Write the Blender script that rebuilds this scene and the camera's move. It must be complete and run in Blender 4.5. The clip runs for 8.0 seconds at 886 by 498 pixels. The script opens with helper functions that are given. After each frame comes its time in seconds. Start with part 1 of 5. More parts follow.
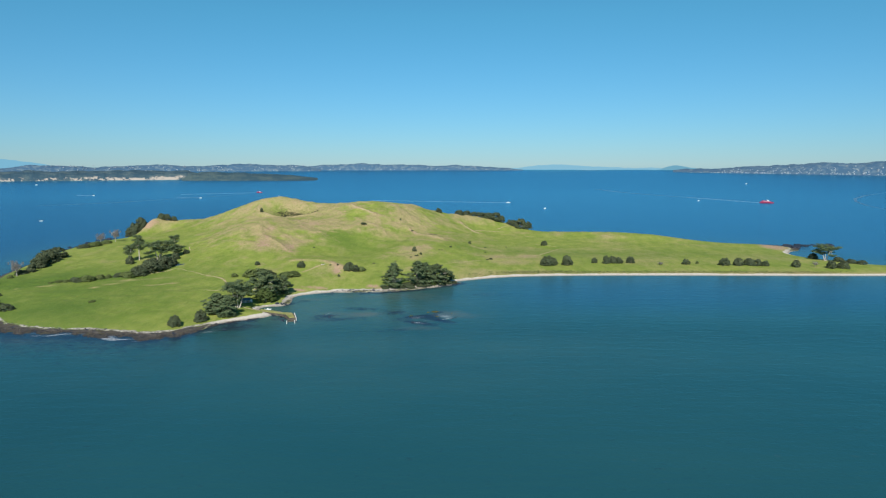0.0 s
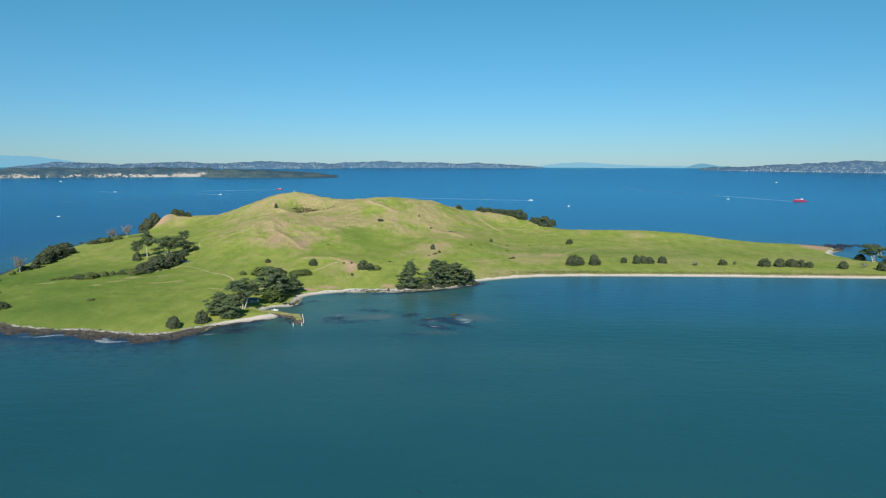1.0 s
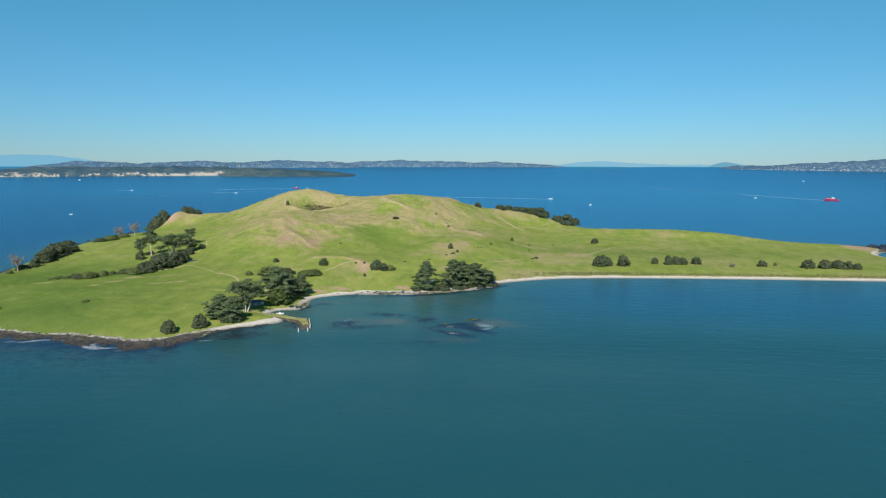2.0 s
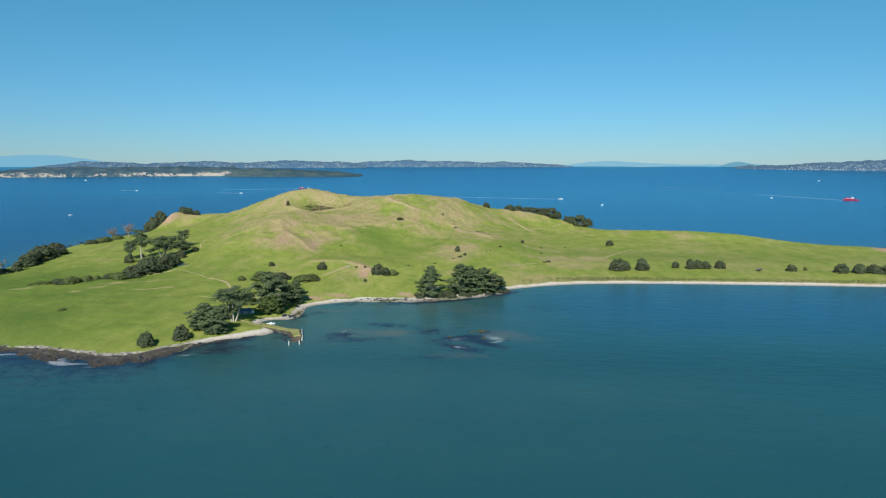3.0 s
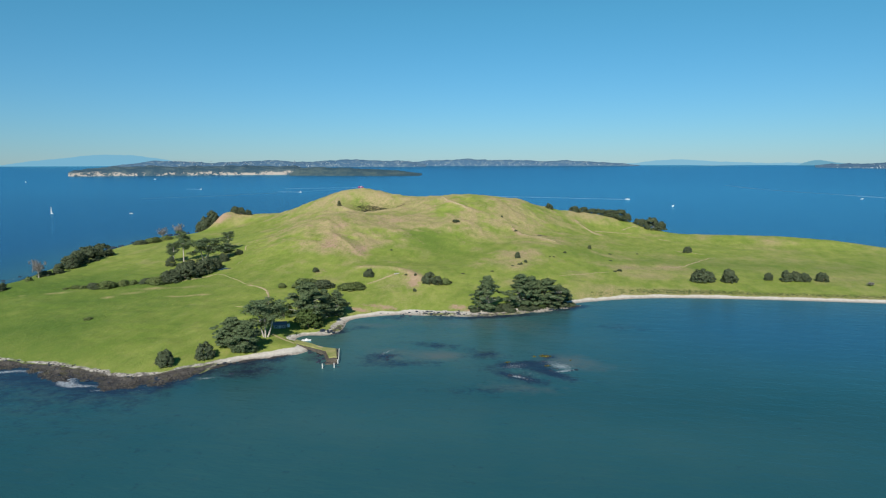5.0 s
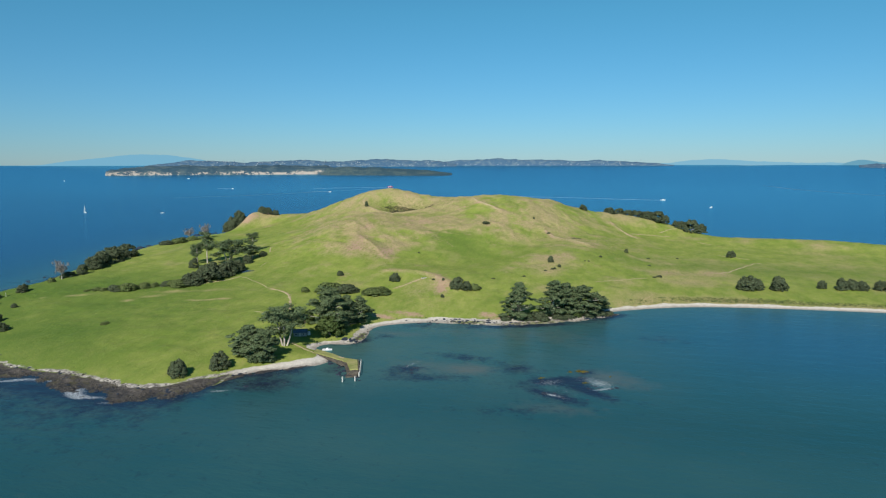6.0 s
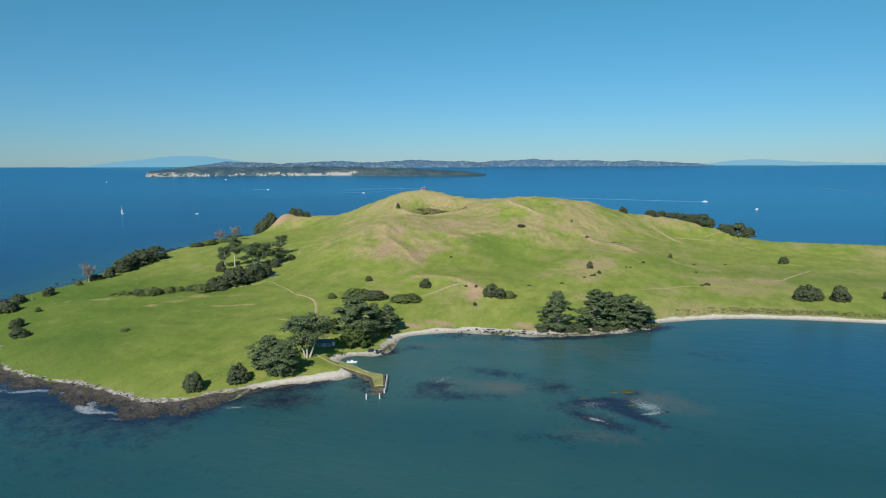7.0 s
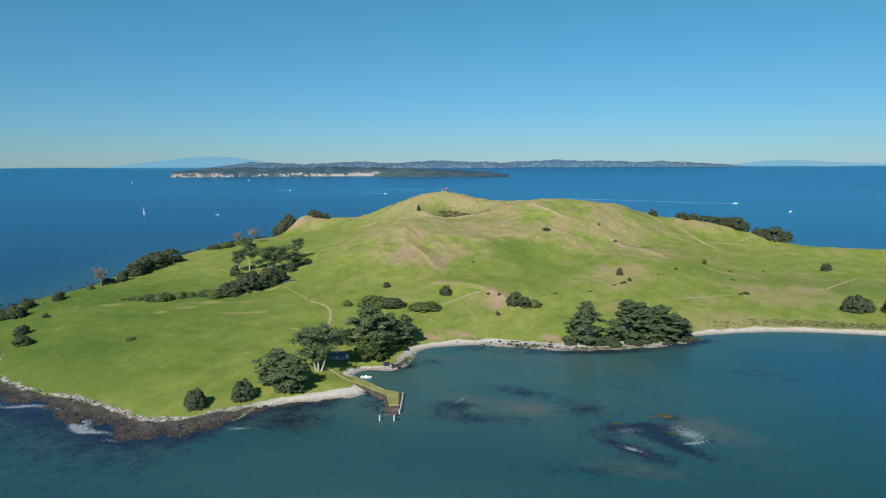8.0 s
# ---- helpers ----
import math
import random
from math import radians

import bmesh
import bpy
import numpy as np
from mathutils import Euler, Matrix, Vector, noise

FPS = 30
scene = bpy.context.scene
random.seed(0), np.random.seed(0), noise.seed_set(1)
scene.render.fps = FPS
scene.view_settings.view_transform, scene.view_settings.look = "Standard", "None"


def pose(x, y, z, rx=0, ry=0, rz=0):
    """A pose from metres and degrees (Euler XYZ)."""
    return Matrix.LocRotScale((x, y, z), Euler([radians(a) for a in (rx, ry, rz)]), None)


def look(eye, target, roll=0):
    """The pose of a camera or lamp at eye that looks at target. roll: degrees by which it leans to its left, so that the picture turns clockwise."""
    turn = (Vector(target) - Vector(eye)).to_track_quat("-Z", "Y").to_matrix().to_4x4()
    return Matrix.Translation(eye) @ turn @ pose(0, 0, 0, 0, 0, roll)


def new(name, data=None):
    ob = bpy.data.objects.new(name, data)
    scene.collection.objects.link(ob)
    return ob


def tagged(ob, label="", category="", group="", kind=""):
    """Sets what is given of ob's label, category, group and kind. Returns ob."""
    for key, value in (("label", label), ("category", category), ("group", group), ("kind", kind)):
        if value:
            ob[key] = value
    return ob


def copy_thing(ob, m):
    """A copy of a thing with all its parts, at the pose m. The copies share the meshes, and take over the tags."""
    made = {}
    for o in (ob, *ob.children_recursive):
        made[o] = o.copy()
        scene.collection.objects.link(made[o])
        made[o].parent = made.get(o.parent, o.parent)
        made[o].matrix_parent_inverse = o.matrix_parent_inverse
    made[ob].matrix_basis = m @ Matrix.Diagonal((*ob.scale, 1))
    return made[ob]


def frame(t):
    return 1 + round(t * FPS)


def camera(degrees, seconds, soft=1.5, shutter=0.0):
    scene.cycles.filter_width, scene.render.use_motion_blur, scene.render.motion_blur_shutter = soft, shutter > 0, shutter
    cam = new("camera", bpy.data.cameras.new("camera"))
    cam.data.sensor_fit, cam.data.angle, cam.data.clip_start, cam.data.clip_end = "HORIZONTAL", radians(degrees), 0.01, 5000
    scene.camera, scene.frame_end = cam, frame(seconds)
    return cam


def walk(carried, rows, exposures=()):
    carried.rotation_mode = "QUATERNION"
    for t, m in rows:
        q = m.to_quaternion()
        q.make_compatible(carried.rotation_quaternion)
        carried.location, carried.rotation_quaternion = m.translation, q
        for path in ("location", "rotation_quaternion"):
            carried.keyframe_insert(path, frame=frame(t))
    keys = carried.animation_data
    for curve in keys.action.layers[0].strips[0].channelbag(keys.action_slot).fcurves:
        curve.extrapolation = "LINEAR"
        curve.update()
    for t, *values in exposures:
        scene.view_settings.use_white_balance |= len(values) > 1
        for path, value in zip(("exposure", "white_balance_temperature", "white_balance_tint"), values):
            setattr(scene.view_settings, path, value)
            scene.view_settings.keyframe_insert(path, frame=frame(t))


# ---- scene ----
cam = camera(70.1, 8.0, soft=1.2)
PATH = [
    (0, (-0.543, 0.239, 114.374), (-0.575, 2.221, 114.109), -0.0),
    (0.5, (0.211, 18.147, 111.923), (0.15, 20.128, 111.655), 0.1),
    (1, (0.338, 36.07, 109.112), (0.239, 38.049, 108.842), 0.1),
    (1.5, (-1.323, 54.682, 105.914), (-1.452, 56.659, 105.643), 0.1),
    (3, (-3.987, 110.655, 101.084), (-4.166, 112.628, 100.814), 0.0),
    (3.5, (-4.701, 126.864, 100.535), (-4.887, 128.837, 100.264), -0.0),
    (4, (-5.681, 138.782, 100.39), (-5.917, 140.75, 100.118), -0.0),
    (4.5, (-6.792, 151.017, 100.022), (-7.081, 152.977, 99.749), -0.0),
    (5, (-7.945, 162.436, 99.928), (-8.31, 164.384, 99.655), -0.1),
    (6.5, (-14.146, 195.632, 99.696), (-14.647, 197.549, 99.423), -0.1),
    (7, (-16.472, 206.772, 99.667), (-17.033, 208.673, 99.396), -0.2),
    (7.5, (-19.29, 217.397, 99.94), (-19.893, 219.285, 99.67), -0.2),
    (8, (-22.318, 228.505, 99.948), (-22.946, 230.385, 99.679), -0.2),
]
walk(cam, [(t, look(eye, target, roll)) for t, eye, target, roll in PATH],
     [(0.0, 0.34), (1.5, 0.33), (4.5, 0.28), (8.0, 0.20)])

# ---- world, sun ----
SUN_DIR = Vector((-0.05, -1.0, 0.80)).normalized()
world = bpy.data.worlds.new("sky")
scene.world = world
world.use_nodes = True
wn = world.node_tree
wn.nodes.clear()
sky = wn.nodes.new("ShaderNodeTexSky")
sky.sky_type, sky.sun_disc = "NISHITA", False
sky.sun_elevation = math.asin(SUN_DIR.z)
sky.sun_rotation = math.atan2(SUN_DIR.x, SUN_DIR.y)
sky.altitude, sky.air_density, sky.dust_density, sky.ozone_density = 0, 1.0, 0.0, 3.0
back = wn.nodes.new("ShaderNodeBackground")
back.inputs["Strength"].default_value = 0.070
world_out = wn.nodes.new("ShaderNodeOutputWorld")
# clear sea air: bluer towards the horizon than the model's dry air
where = wn.nodes.new("ShaderNodeTexCoord")
axes = wn.nodes.new("ShaderNodeSeparateXYZ")
rise = wn.nodes.new("ShaderNodeMapRange")
rise.inputs["From Min"].default_value, rise.inputs["From Max"].default_value = 0.0, 0.22
air = wn.nodes.new("ShaderNodeMix")
air.data_type = "RGBA"
air.inputs[6].default_value, air.inputs[7].default_value = (0.395, 0.655, 1.02, 1), (0.40, 0.99, 1.09, 1)
tone = wn.nodes.new("ShaderNodeMix")
tone.data_type, tone.blend_type = "RGBA", "MULTIPLY"
tone.inputs[0].default_value = 1.0
wn.links.new(where.outputs["Generated"], axes.inputs[0])
wn.links.new(axes.outputs[2], rise.inputs["Value"])
wn.links.new(rise.outputs[0], air.inputs[0])
wn.links.new(sky.outputs[0], tone.inputs[6])
wn.links.new(air.outputs[2], tone.inputs[7])
wn.links.new(tone.outputs[2], back.inputs[0])
wn.links.new(back.outputs[0], world_out.inputs[0])
lamp = bpy.data.lights.new("sun", "SUN")
lamp.energy, lamp.angle, lamp.color = 5.0, radians(0.53), (1.0, 0.95, 0.86)
sun = new("sun", lamp)
sun.matrix_world = look(SUN_DIR * 400, (0, 0, 0))


# ---- materials ----
class Nodes:
    """Short hand for one material's node tree."""

    def __init__(self, name, rough=0.8, specular=0.3, metal=0.0):
        self.mat = bpy.data.materials.new(name)
        self.mat.use_nodes = True
        self.tree = self.mat.node_tree
        self.bsdf = self.tree.nodes["Principled BSDF"]
        self.bsdf.inputs["Roughness"].default_value = rough
        self.bsdf.inputs["Specular IOR Level"].default_value = specular
        self.bsdf.inputs["Metallic"].default_value = metal
        self.pos = self.node("ShaderNodeNewGeometry").outputs["Position"]

    def node(self, kind):
        return self.tree.nodes.new(kind)

    def link(self, a, b):
        self.tree.links.new(a, b)

    def scaled(self, sx, sy, sz, vector=None):
        n = self.node("ShaderNodeMapping")
        n.inputs["Scale"].default_value = (sx, sy, sz)
        self.link(vector or self.pos, n.inputs["Vector"])
        return n.outputs[0]

    def noise(self, scale, detail=4, rough=0.55, vector=None, distort=0.0):
        n = self.node("ShaderNodeTexNoise")
        n.inputs["Scale"].default_value, n.inputs["Detail"].default_value = scale, detail
        n.inputs["Roughness"].default_value, n.inputs["Distortion"].default_value = rough, distort
        self.link(vector or self.pos, n.inputs["Vector"])
        return n.outputs["Fac"]

    def ramp(self, value, low, high):
        n = self.node("ShaderNodeMapRange")
        n.clamp = True
        n.inputs["From Min"].default_value, n.inputs["From Max"].default_value = low, high
        self.link(value, n.inputs["Value"])
        return n.outputs[0]

    def calc(self, op, a, b):
        n = self.node("ShaderNodeMath")
        n.operation = op
        for k, v in ((0, a), (1, b)):
            if isinstance(v, (int, float)):
                n.inputs[k].default_value = v
            else:
                self.link(v, n.inputs[k])
        return n.outputs[0]

    def mix(self, fac, a, b):
        n = self.node("ShaderNodeMix")
        n.data_type = "RGBA"
        for k, v in ((0, fac), (6, a), (7, b)):
            if isinstance(v, (int, float)):
                n.inputs[k].default_value = v
            elif isinstance(v, tuple):
                n.inputs[k].default_value = (*v, 1)
            else:
                self.link(v, n.inputs[k])
        return n.outputs[2]

    def zone(self, name):
        n = self.node("ShaderNodeAttribute")
        n.attribute_name = name
        s = self.node("ShaderNodeSeparateColor")
        self.link(n.outputs["Color"], s.inputs[0])
        return s.outputs

    def bump(self, value, strength, distance):
        n = self.node("ShaderNodeBump")
        n.inputs["Strength"].default_value, n.inputs["Distance"].default_value = strength, distance
        self.link(value, n.inputs["Height"])
        self.link(n.outputs[0], self.bsdf.inputs["Normal"])

    def colour(self, c):
        if isinstance(c, tuple):
            self.bsdf.inputs["Base Color"].default_value = (*c, 1)
        else:
            self.link(c, self.bsdf.inputs["Base Color"])

    def rough(self, v):
        self.link(v, self.bsdf.inputs["Roughness"])


def plain(name, a, b, scale, rough=0.7, specular=0.3, bump=0.0, metal=0.0):
    """Two tones of one stuff, mottled at two sizes."""
    m = Nodes(name, rough, specular, metal)
    v = m.calc("MULTIPLY_ADD", m.noise(scale, 5), 0.6)
    m.tree.nodes[-1].inputs[2].default_value = 0.0
    w = m.calc("ADD", v, m.calc("MULTIPLY", m.noise(scale * 7, 3), 0.4))
    m.colour(m.mix(m.ramp(w, 0.3, 0.7), a, b))
    if bump:
        m.bump(m.noise(scale * 4, 4), 0.6, bump)
    return m.mat


def leaf_material(name, dark, light, tip):
    """Foliage: clumps of two tones, with a little change from leaf to leaf."""
    m = Nodes(name, 0.65, 0.2)
    island = m.node("ShaderNodeNewGeometry").outputs["Random Per Island"]
    tone = m.calc("ADD", m.calc("MULTIPLY", island, 0.45), m.calc("MULTIPLY", m.ramp(m.noise(0.22, 2), 0.3, 0.7), 0.55))
    c = m.mix(tone, dark, light)
    c = m.mix(m.calc("MULTIPLY", m.ramp(m.noise(0.55, 3), 0.52, 0.72), 0.5), c, tip)
    m.colour(c)
    through_leaf = m.node("ShaderNodeBsdfTranslucent")
    m.link(c, through_leaf.inputs["Color"])
    both = m.node("ShaderNodeMixShader")
    both.inputs[0].default_value = 0.40
    m.link(m.bsdf.outputs[0], both.inputs[1])
    m.link(through_leaf.outputs[0], both.inputs[2])
    m.link(both.outputs[0], m.tree.nodes["Material Output"].inputs["Surface"])
    return m.mat


def land_material():
    m = Nodes("pasture", 0.9, 0.15)
    z = m.zone("zone")
    cover = m.zone("cover")
    big, mid, fine = m.noise(0.018, 4), m.noise(0.09, 5, 0.6, m.scaled(1, 0.55, 1)), m.noise(0.7, 5, 0.65, m.scaled(1, 0.7, 1))
    tuft = m.noise(2.6, 3, 0.7)
    green = m.mix(m.ramp(mid, 0.3, 0.7), (0.142, 0.198, 0.034), (0.256, 0.290, 0.064))
    streak = m.noise(1.0, 5, 0.65, m.scaled(0.24, 0.11, 0.3))
    green = m.mix(m.calc("MULTIPLY", m.ramp(streak, 0.50, 0.72), 0.45), green, (0.30, 0.265, 0.095))
    green = m.mix(m.calc("MULTIPLY", m.ramp(big, 0.45, 0.75), 0.5), green, (0.120, 0.190, 0.022))
    straw = m.mix(m.ramp(fine, 0.3, 0.7), (0.280, 0.224, 0.112), (0.365, 0.286, 0.160))
    dry = m.calc("ADD", z[2], m.calc("MULTIPLY", m.calc("SUBTRACT", mid, 0.5), 1.1))
    dry = m.calc("ADD", dry, m.calc("MULTIPLY", m.calc("SUBTRACT", fine, 0.5), 1.3))
    c = m.mix(m.ramp(dry, 0.12, 1.15), green, straw)
    c = m.mix(m.calc("MULTIPLY", m.ramp(m.noise(0.30, 4, 0.6, m.scaled(1, 0.5, 1)), 0.50, 0.72), 0.34), c, (0.090, 0.138, 0.017))
    c = m.mix(m.calc("MULTIPLY", m.ramp(m.noise(1.3, 4, 0.7), 0.48, 0.66), 0.30), c, (0.100, 0.138, 0.020))
    lush = m.calc("MULTIPLY", m.calc("MULTIPLY", cover[0], m.ramp(fine, 0.1, 0.5)), m.calc("SUBTRACT", 1.0, m.ramp(z[2], 0.35, 0.8)))
    c = m.mix(lush, c, (0.082, 0.138, 0.022))
    scrub = m.calc("MULTIPLY", cover[1], m.ramp(m.noise(0.45, 5, 0.7), 0.42, 0.6))
    c = m.mix(scrub, c, (0.062, 0.075, 0.024))
    earth = m.mix(m.ramp(fine, 0.3, 0.7), (0.290, 0.198, 0.125), (0.37, 0.265, 0.178))
    worn = m.calc("ADD", cover[2], m.calc("MULTIPLY", m.calc("SUBTRACT", m.noise(0.30, 7, 0.72), 0.5), 1.5))
    c = m.mix(m.calc("MULTIPLY", m.ramp(worn, 0.32, 0.68), m.ramp(cover[2], 0.03, 0.3)), c, earth)
    shell = m.mix(m.ramp(m.noise(0.8, 5), 0.3, 0.7), (0.455, 0.415, 0.36), (0.55, 0.51, 0.45))
    shell = m.mix(m.calc("MULTIPLY", m.ramp(m.noise(0.25, 4), 0.5, 0.7), 0.32), shell, (0.30, 0.26, 0.21))
    shell = m.mix(m.calc("MULTIPLY", m.ramp(m.noise(1.1, 5, 0.75), 0.53, 0.62), m.calc("ADD", 0.06, m.calc("MULTIPLY", z[1], 1.3))), shell, (0.13, 0.105, 0.085))
    level = m.node("ShaderNodeSeparateXYZ")
    m.link(m.pos, level.inputs[0])
    tide = m.ramp(m.calc("ADD", level.outputs[2], m.calc("MULTIPLY", m.calc("SUBTRACT", m.noise(0.4, 5, 0.7), 0.5), 1.1)), 0.2, 0.75)
    shell = m.mix(m.calc("MULTIPLY", m.calc("SUBTRACT", 1.0, tide), 0.75), shell, (0.20, 0.175, 0.145))
    stone = m.mix(m.ramp(m.noise(0.6, 6, 0.7), 0.35, 0.65), (0.034, 0.030, 0.028), (0.112, 0.100, 0.088))
    wet = m.mix(m.ramp(m.noise(0.8, 6, 0.7), 0.35, 0.65), (0.014, 0.015, 0.019), (0.055, 0.052, 0.050))
    stone = m.mix(tide, wet, stone)
    weed = m.mix(m.calc("MULTIPLY", m.ramp(m.noise(0.22, 5), 0.54, 0.66), 0.55), stone, (0.085, 0.078, 0.030))
    edge = m.calc("ADD", z[0], m.calc("MULTIPLY", m.calc("SUBTRACT", m.noise(0.40, 8, 0.78), 0.5), m.calc("ADD", 0.75, m.calc("MULTIPLY", m.zone("shore")[0], 0.5))))
    lava = m.calc("MULTIPLY", m.zone("shore")[0], m.calc("MULTIPLY", m.ramp(m.noise(0.55, 7, 0.8), 0.43, 0.56), 0.85))
    c = m.mix(m.ramp(edge, 0.40, 0.60), c, m.mix(lava, shell, stone))
    reef = m.calc("ADD", z[1], m.calc("MULTIPLY", m.calc("SUBTRACT", m.noise(0.3, 5, 0.65), 0.5), 0.9))
    c = m.mix(m.ramp(reef, 0.42, 0.58), c, weed)
    m.colour(c)
    m.bump(m.calc("ADD", m.calc("MULTIPLY", fine, 0.7), m.calc("MULTIPLY", tuft, 0.3)), 0.70, 1.0)
    return m.mat


def sea_material():
    m = Nodes("sea_water", 0.3, 0.0)
    z = m.zone("zone")
    depth = m.zone("depth")
    drift = m.noise(1.0, 4, 0.5, m.scaled(0.004, 0.012, 0.01))
    bay = m.mix(m.ramp(drift, 0.3, 0.7), (0.010, 0.063, 0.079), (0.015, 0.073, 0.085))
    blue = m.mix(m.ramp(drift, 0.3, 0.7), (0.016, 0.075, 0.160), (0.018, 0.081, 0.168))
    deep = m.mix(depth[0], bay, blue)
    deep = m.mix(m.calc("MULTIPLY", m.zone("tone")[0], 0.85), deep, (0.012, 0.032, 0.088))
    deep = m.mix(m.calc("MULTIPLY", depth[2], 0.62), deep, (0.008, 0.042, 0.050))
    shoal = m.mix(m.ramp(m.noise(0.03, 4), 0.35, 0.65), (0.036, 0.092, 0.090), (0.053, 0.104, 0.092))
    c = m.mix(m.calc("MULTIPLY", z[0], m.calc("SUBTRACT", 1.0, m.calc("MULTIPLY", depth[2], 0.7))), deep, shoal)
    c = m.mix(m.calc("MULTIPLY", m.ramp(m.calc("MULTIPLY", z[1], m.noise(0.06, 3)), 0.12, 0.4), 0.30), c, (0.055, 0.078, 0.066))
    pale = m.calc("ADD", depth[1], m.calc("MULTIPLY", m.calc("SUBTRACT", m.noise(0.16, 5, 0.65), 0.5), 0.8))
    c = m.mix(m.calc("MULTIPLY", m.ramp(pale, 0.10, 0.85), 0.62), c, (0.105, 0.105, 0.088))
    bed = m.calc("ADD", z[1], m.calc("MULTIPLY", m.calc("SUBTRACT", m.noise(0.13, 6, 0.68), 0.5), 1.7))
    bed = m.calc("ADD", bed, m.calc("MULTIPLY", m.calc("SUBTRACT", m.noise(0.45, 6, 0.8), 0.5), 1.7))
    c = m.mix(m.calc("MULTIPLY", m.ramp(bed, 0.25, 0.95), 0.88), c, (0.011, 0.014, 0.034))
    foam = m.calc("ADD", z[2], m.calc("MULTIPLY", m.calc("SUBTRACT", m.noise(0.9, 8, 0.85, m.scaled(0.9, 1.6, 1)), 0.5), 3.2))
    foam = m.calc("MULTIPLY", m.ramp(foam, 0.68, 1.40), m.ramp(m.noise(2.0, 5, 0.75), 0.36, 0.56))
    c = m.mix(foam, c, (0.72, 0.76, 0.78))
    m.colour(c)
    swell = m.noise(1.0, 3, 0.55, m.scaled(0.05, 0.16, 0.1))
    chop = m.noise(1.0, 4, 0.6, m.scaled(0.28, 0.75, 0.3))
    m.bump(m.calc("ADD", m.calc("MULTIPLY", swell, 1.2), m.calc("MULTIPLY", chop, 0.45)), 0.42, 0.9)
    wave = m.bsdf.inputs["Normal"].links[0].from_socket
    gloss = m.node("ShaderNodeBsdfGlossy")
    gloss.inputs["Roughness"].default_value = 0.22
    m.link(m.mix(depth[0], (0.40, 0.92, 1.0), (0.38, 0.84, 1.0)), gloss.inputs["Color"])
    m.link(wave, gloss.inputs["Normal"])
    fresnel = m.node("ShaderNodeFresnel")
    fresnel.inputs["IOR"].default_value = 1.33
    m.link(wave, fresnel.inputs["Normal"])
    share = m.calc("MULTIPLY", m.calc("MULTIPLY", fresnel.outputs[0], 0.70), m.calc("SUBTRACT", 1.0, foam))
    both = m.node("ShaderNodeMixShader")
    m.link(share, both.inputs[0])
    m.link(m.bsdf.outputs[0], both.inputs[1])
    m.link(gloss.outputs[0], both.inputs[2])
    m.link(both.outputs[0], m.tree.nodes["Material Output"].inputs["Surface"])
    return m.mat


GRASS = land_material()
SEA = sea_material()
BARK = plain("pine_bark", (0.19, 0.155, 0.125), (0.38, 0.325, 0.27), 1.2, 0.9, 0.1, 0.08)
PALEBARK = plain("pale_pine_bark", (0.30, 0.265, 0.23), (0.54, 0.49, 0.44), 1.0, 0.9, 0.1, 0.06)
GREYWOOD = plain("weathered_branch", (0.30, 0.275, 0.26), (0.47, 0.44, 0.41), 1.5, 0.9, 0.1)
PINE = leaf_material("cypress_foliage", (0.104, 0.148, 0.076), (0.160, 0.212, 0.102), (0.220, 0.268, 0.128))
BUSH = leaf_material("coastal_leaves", (0.086, 0.112, 0.064), (0.118, 0.146, 0.078), (0.142, 0.170, 0.088))
SCRUB = leaf_material("scrub_leaves", (0.118, 0.162, 0.056), (0.172, 0.216, 0.078), (0.23, 0.255, 0.105))
HEATH = leaf_material("heath_brush", (0.060, 0.064, 0.042), (0.100, 0.098, 0.062), (0.13, 0.125, 0.08))
GREENER = leaf_material("bright_green_leaves", (0.068, 0.104, 0.030), (0.110, 0.155, 0.046), (0.15, 0.195, 0.065))
BLEACHED = leaf_material("bleached_twigs", (0.17, 0.16, 0.155), (0.30, 0.28, 0.265), (0.34, 0.315, 0.29))
SHELF_ROCK = plain("weathered_basalt", (0.024, 0.022, 0.020), (0.085, 0.076, 0.062), 0.8, 0.8, 0.2, 0.1)
ROCK = plain("wet_basalt", (0.009, 0.014, 0.026), (0.026, 0.036, 0.055), 0.8, 0.7, 0.3, 0.15)
CONCRETE = plain("old_concrete", (0.034, 0.030, 0.025), (0.135, 0.115, 0.092), 0.7, 0.85, 0.2, 0.05)
PILE = plain("bleached_timber", (0.36, 0.35, 0.33), (0.60, 0.585, 0.55), 1.5, 0.8, 0.2)
PALE_STONE = plain("pale_stone", (0.34, 0.31, 0.27), (0.52, 0.48, 0.43), 1.0, 0.85, 0.2, 0.04)
WHITE = plain("white_gelcoat", (0.70, 0.71, 0.72), (0.82, 0.82, 0.82), 0.6, 0.35, 0.5)
RED = plain("red_hull_paint", (0.30, 0.020, 0.070), (0.40, 0.034, 0.095), 0.3, 0.4, 0.5)
TINT = plain("dark_window_band", (0.012, 0.015, 0.02), (0.03, 0.035, 0.04), 0.5, 0.2, 0.5)
TIN = plain("blue_grey_roofing", (0.055, 0.072, 0.10), (0.11, 0.135, 0.17), 0.7, 0.5, 0.4)
BOARDS = plain("weathered_grey_boards", (0.20, 0.21, 0.21), (0.34, 0.35, 0.35), 1.1, 0.8, 0.2)
# pale walls whose base colour carries the grey-blue of distance haze
FAR_WALLS = plain("hazy_house_walls", (0.20, 0.25, 0.30), (0.38, 0.41, 0.44), 0.02)
WAKE = plain("wake_foam", (0.13, 0.27, 0.40), (0.36, 0.49, 0.58), 0.03, 0.6, 0.3)
OLD_WAKE = plain("fading_wake", (0.03, 0.115, 0.215), (0.085, 0.185, 0.29), 0.012, 0.6, 0.3)


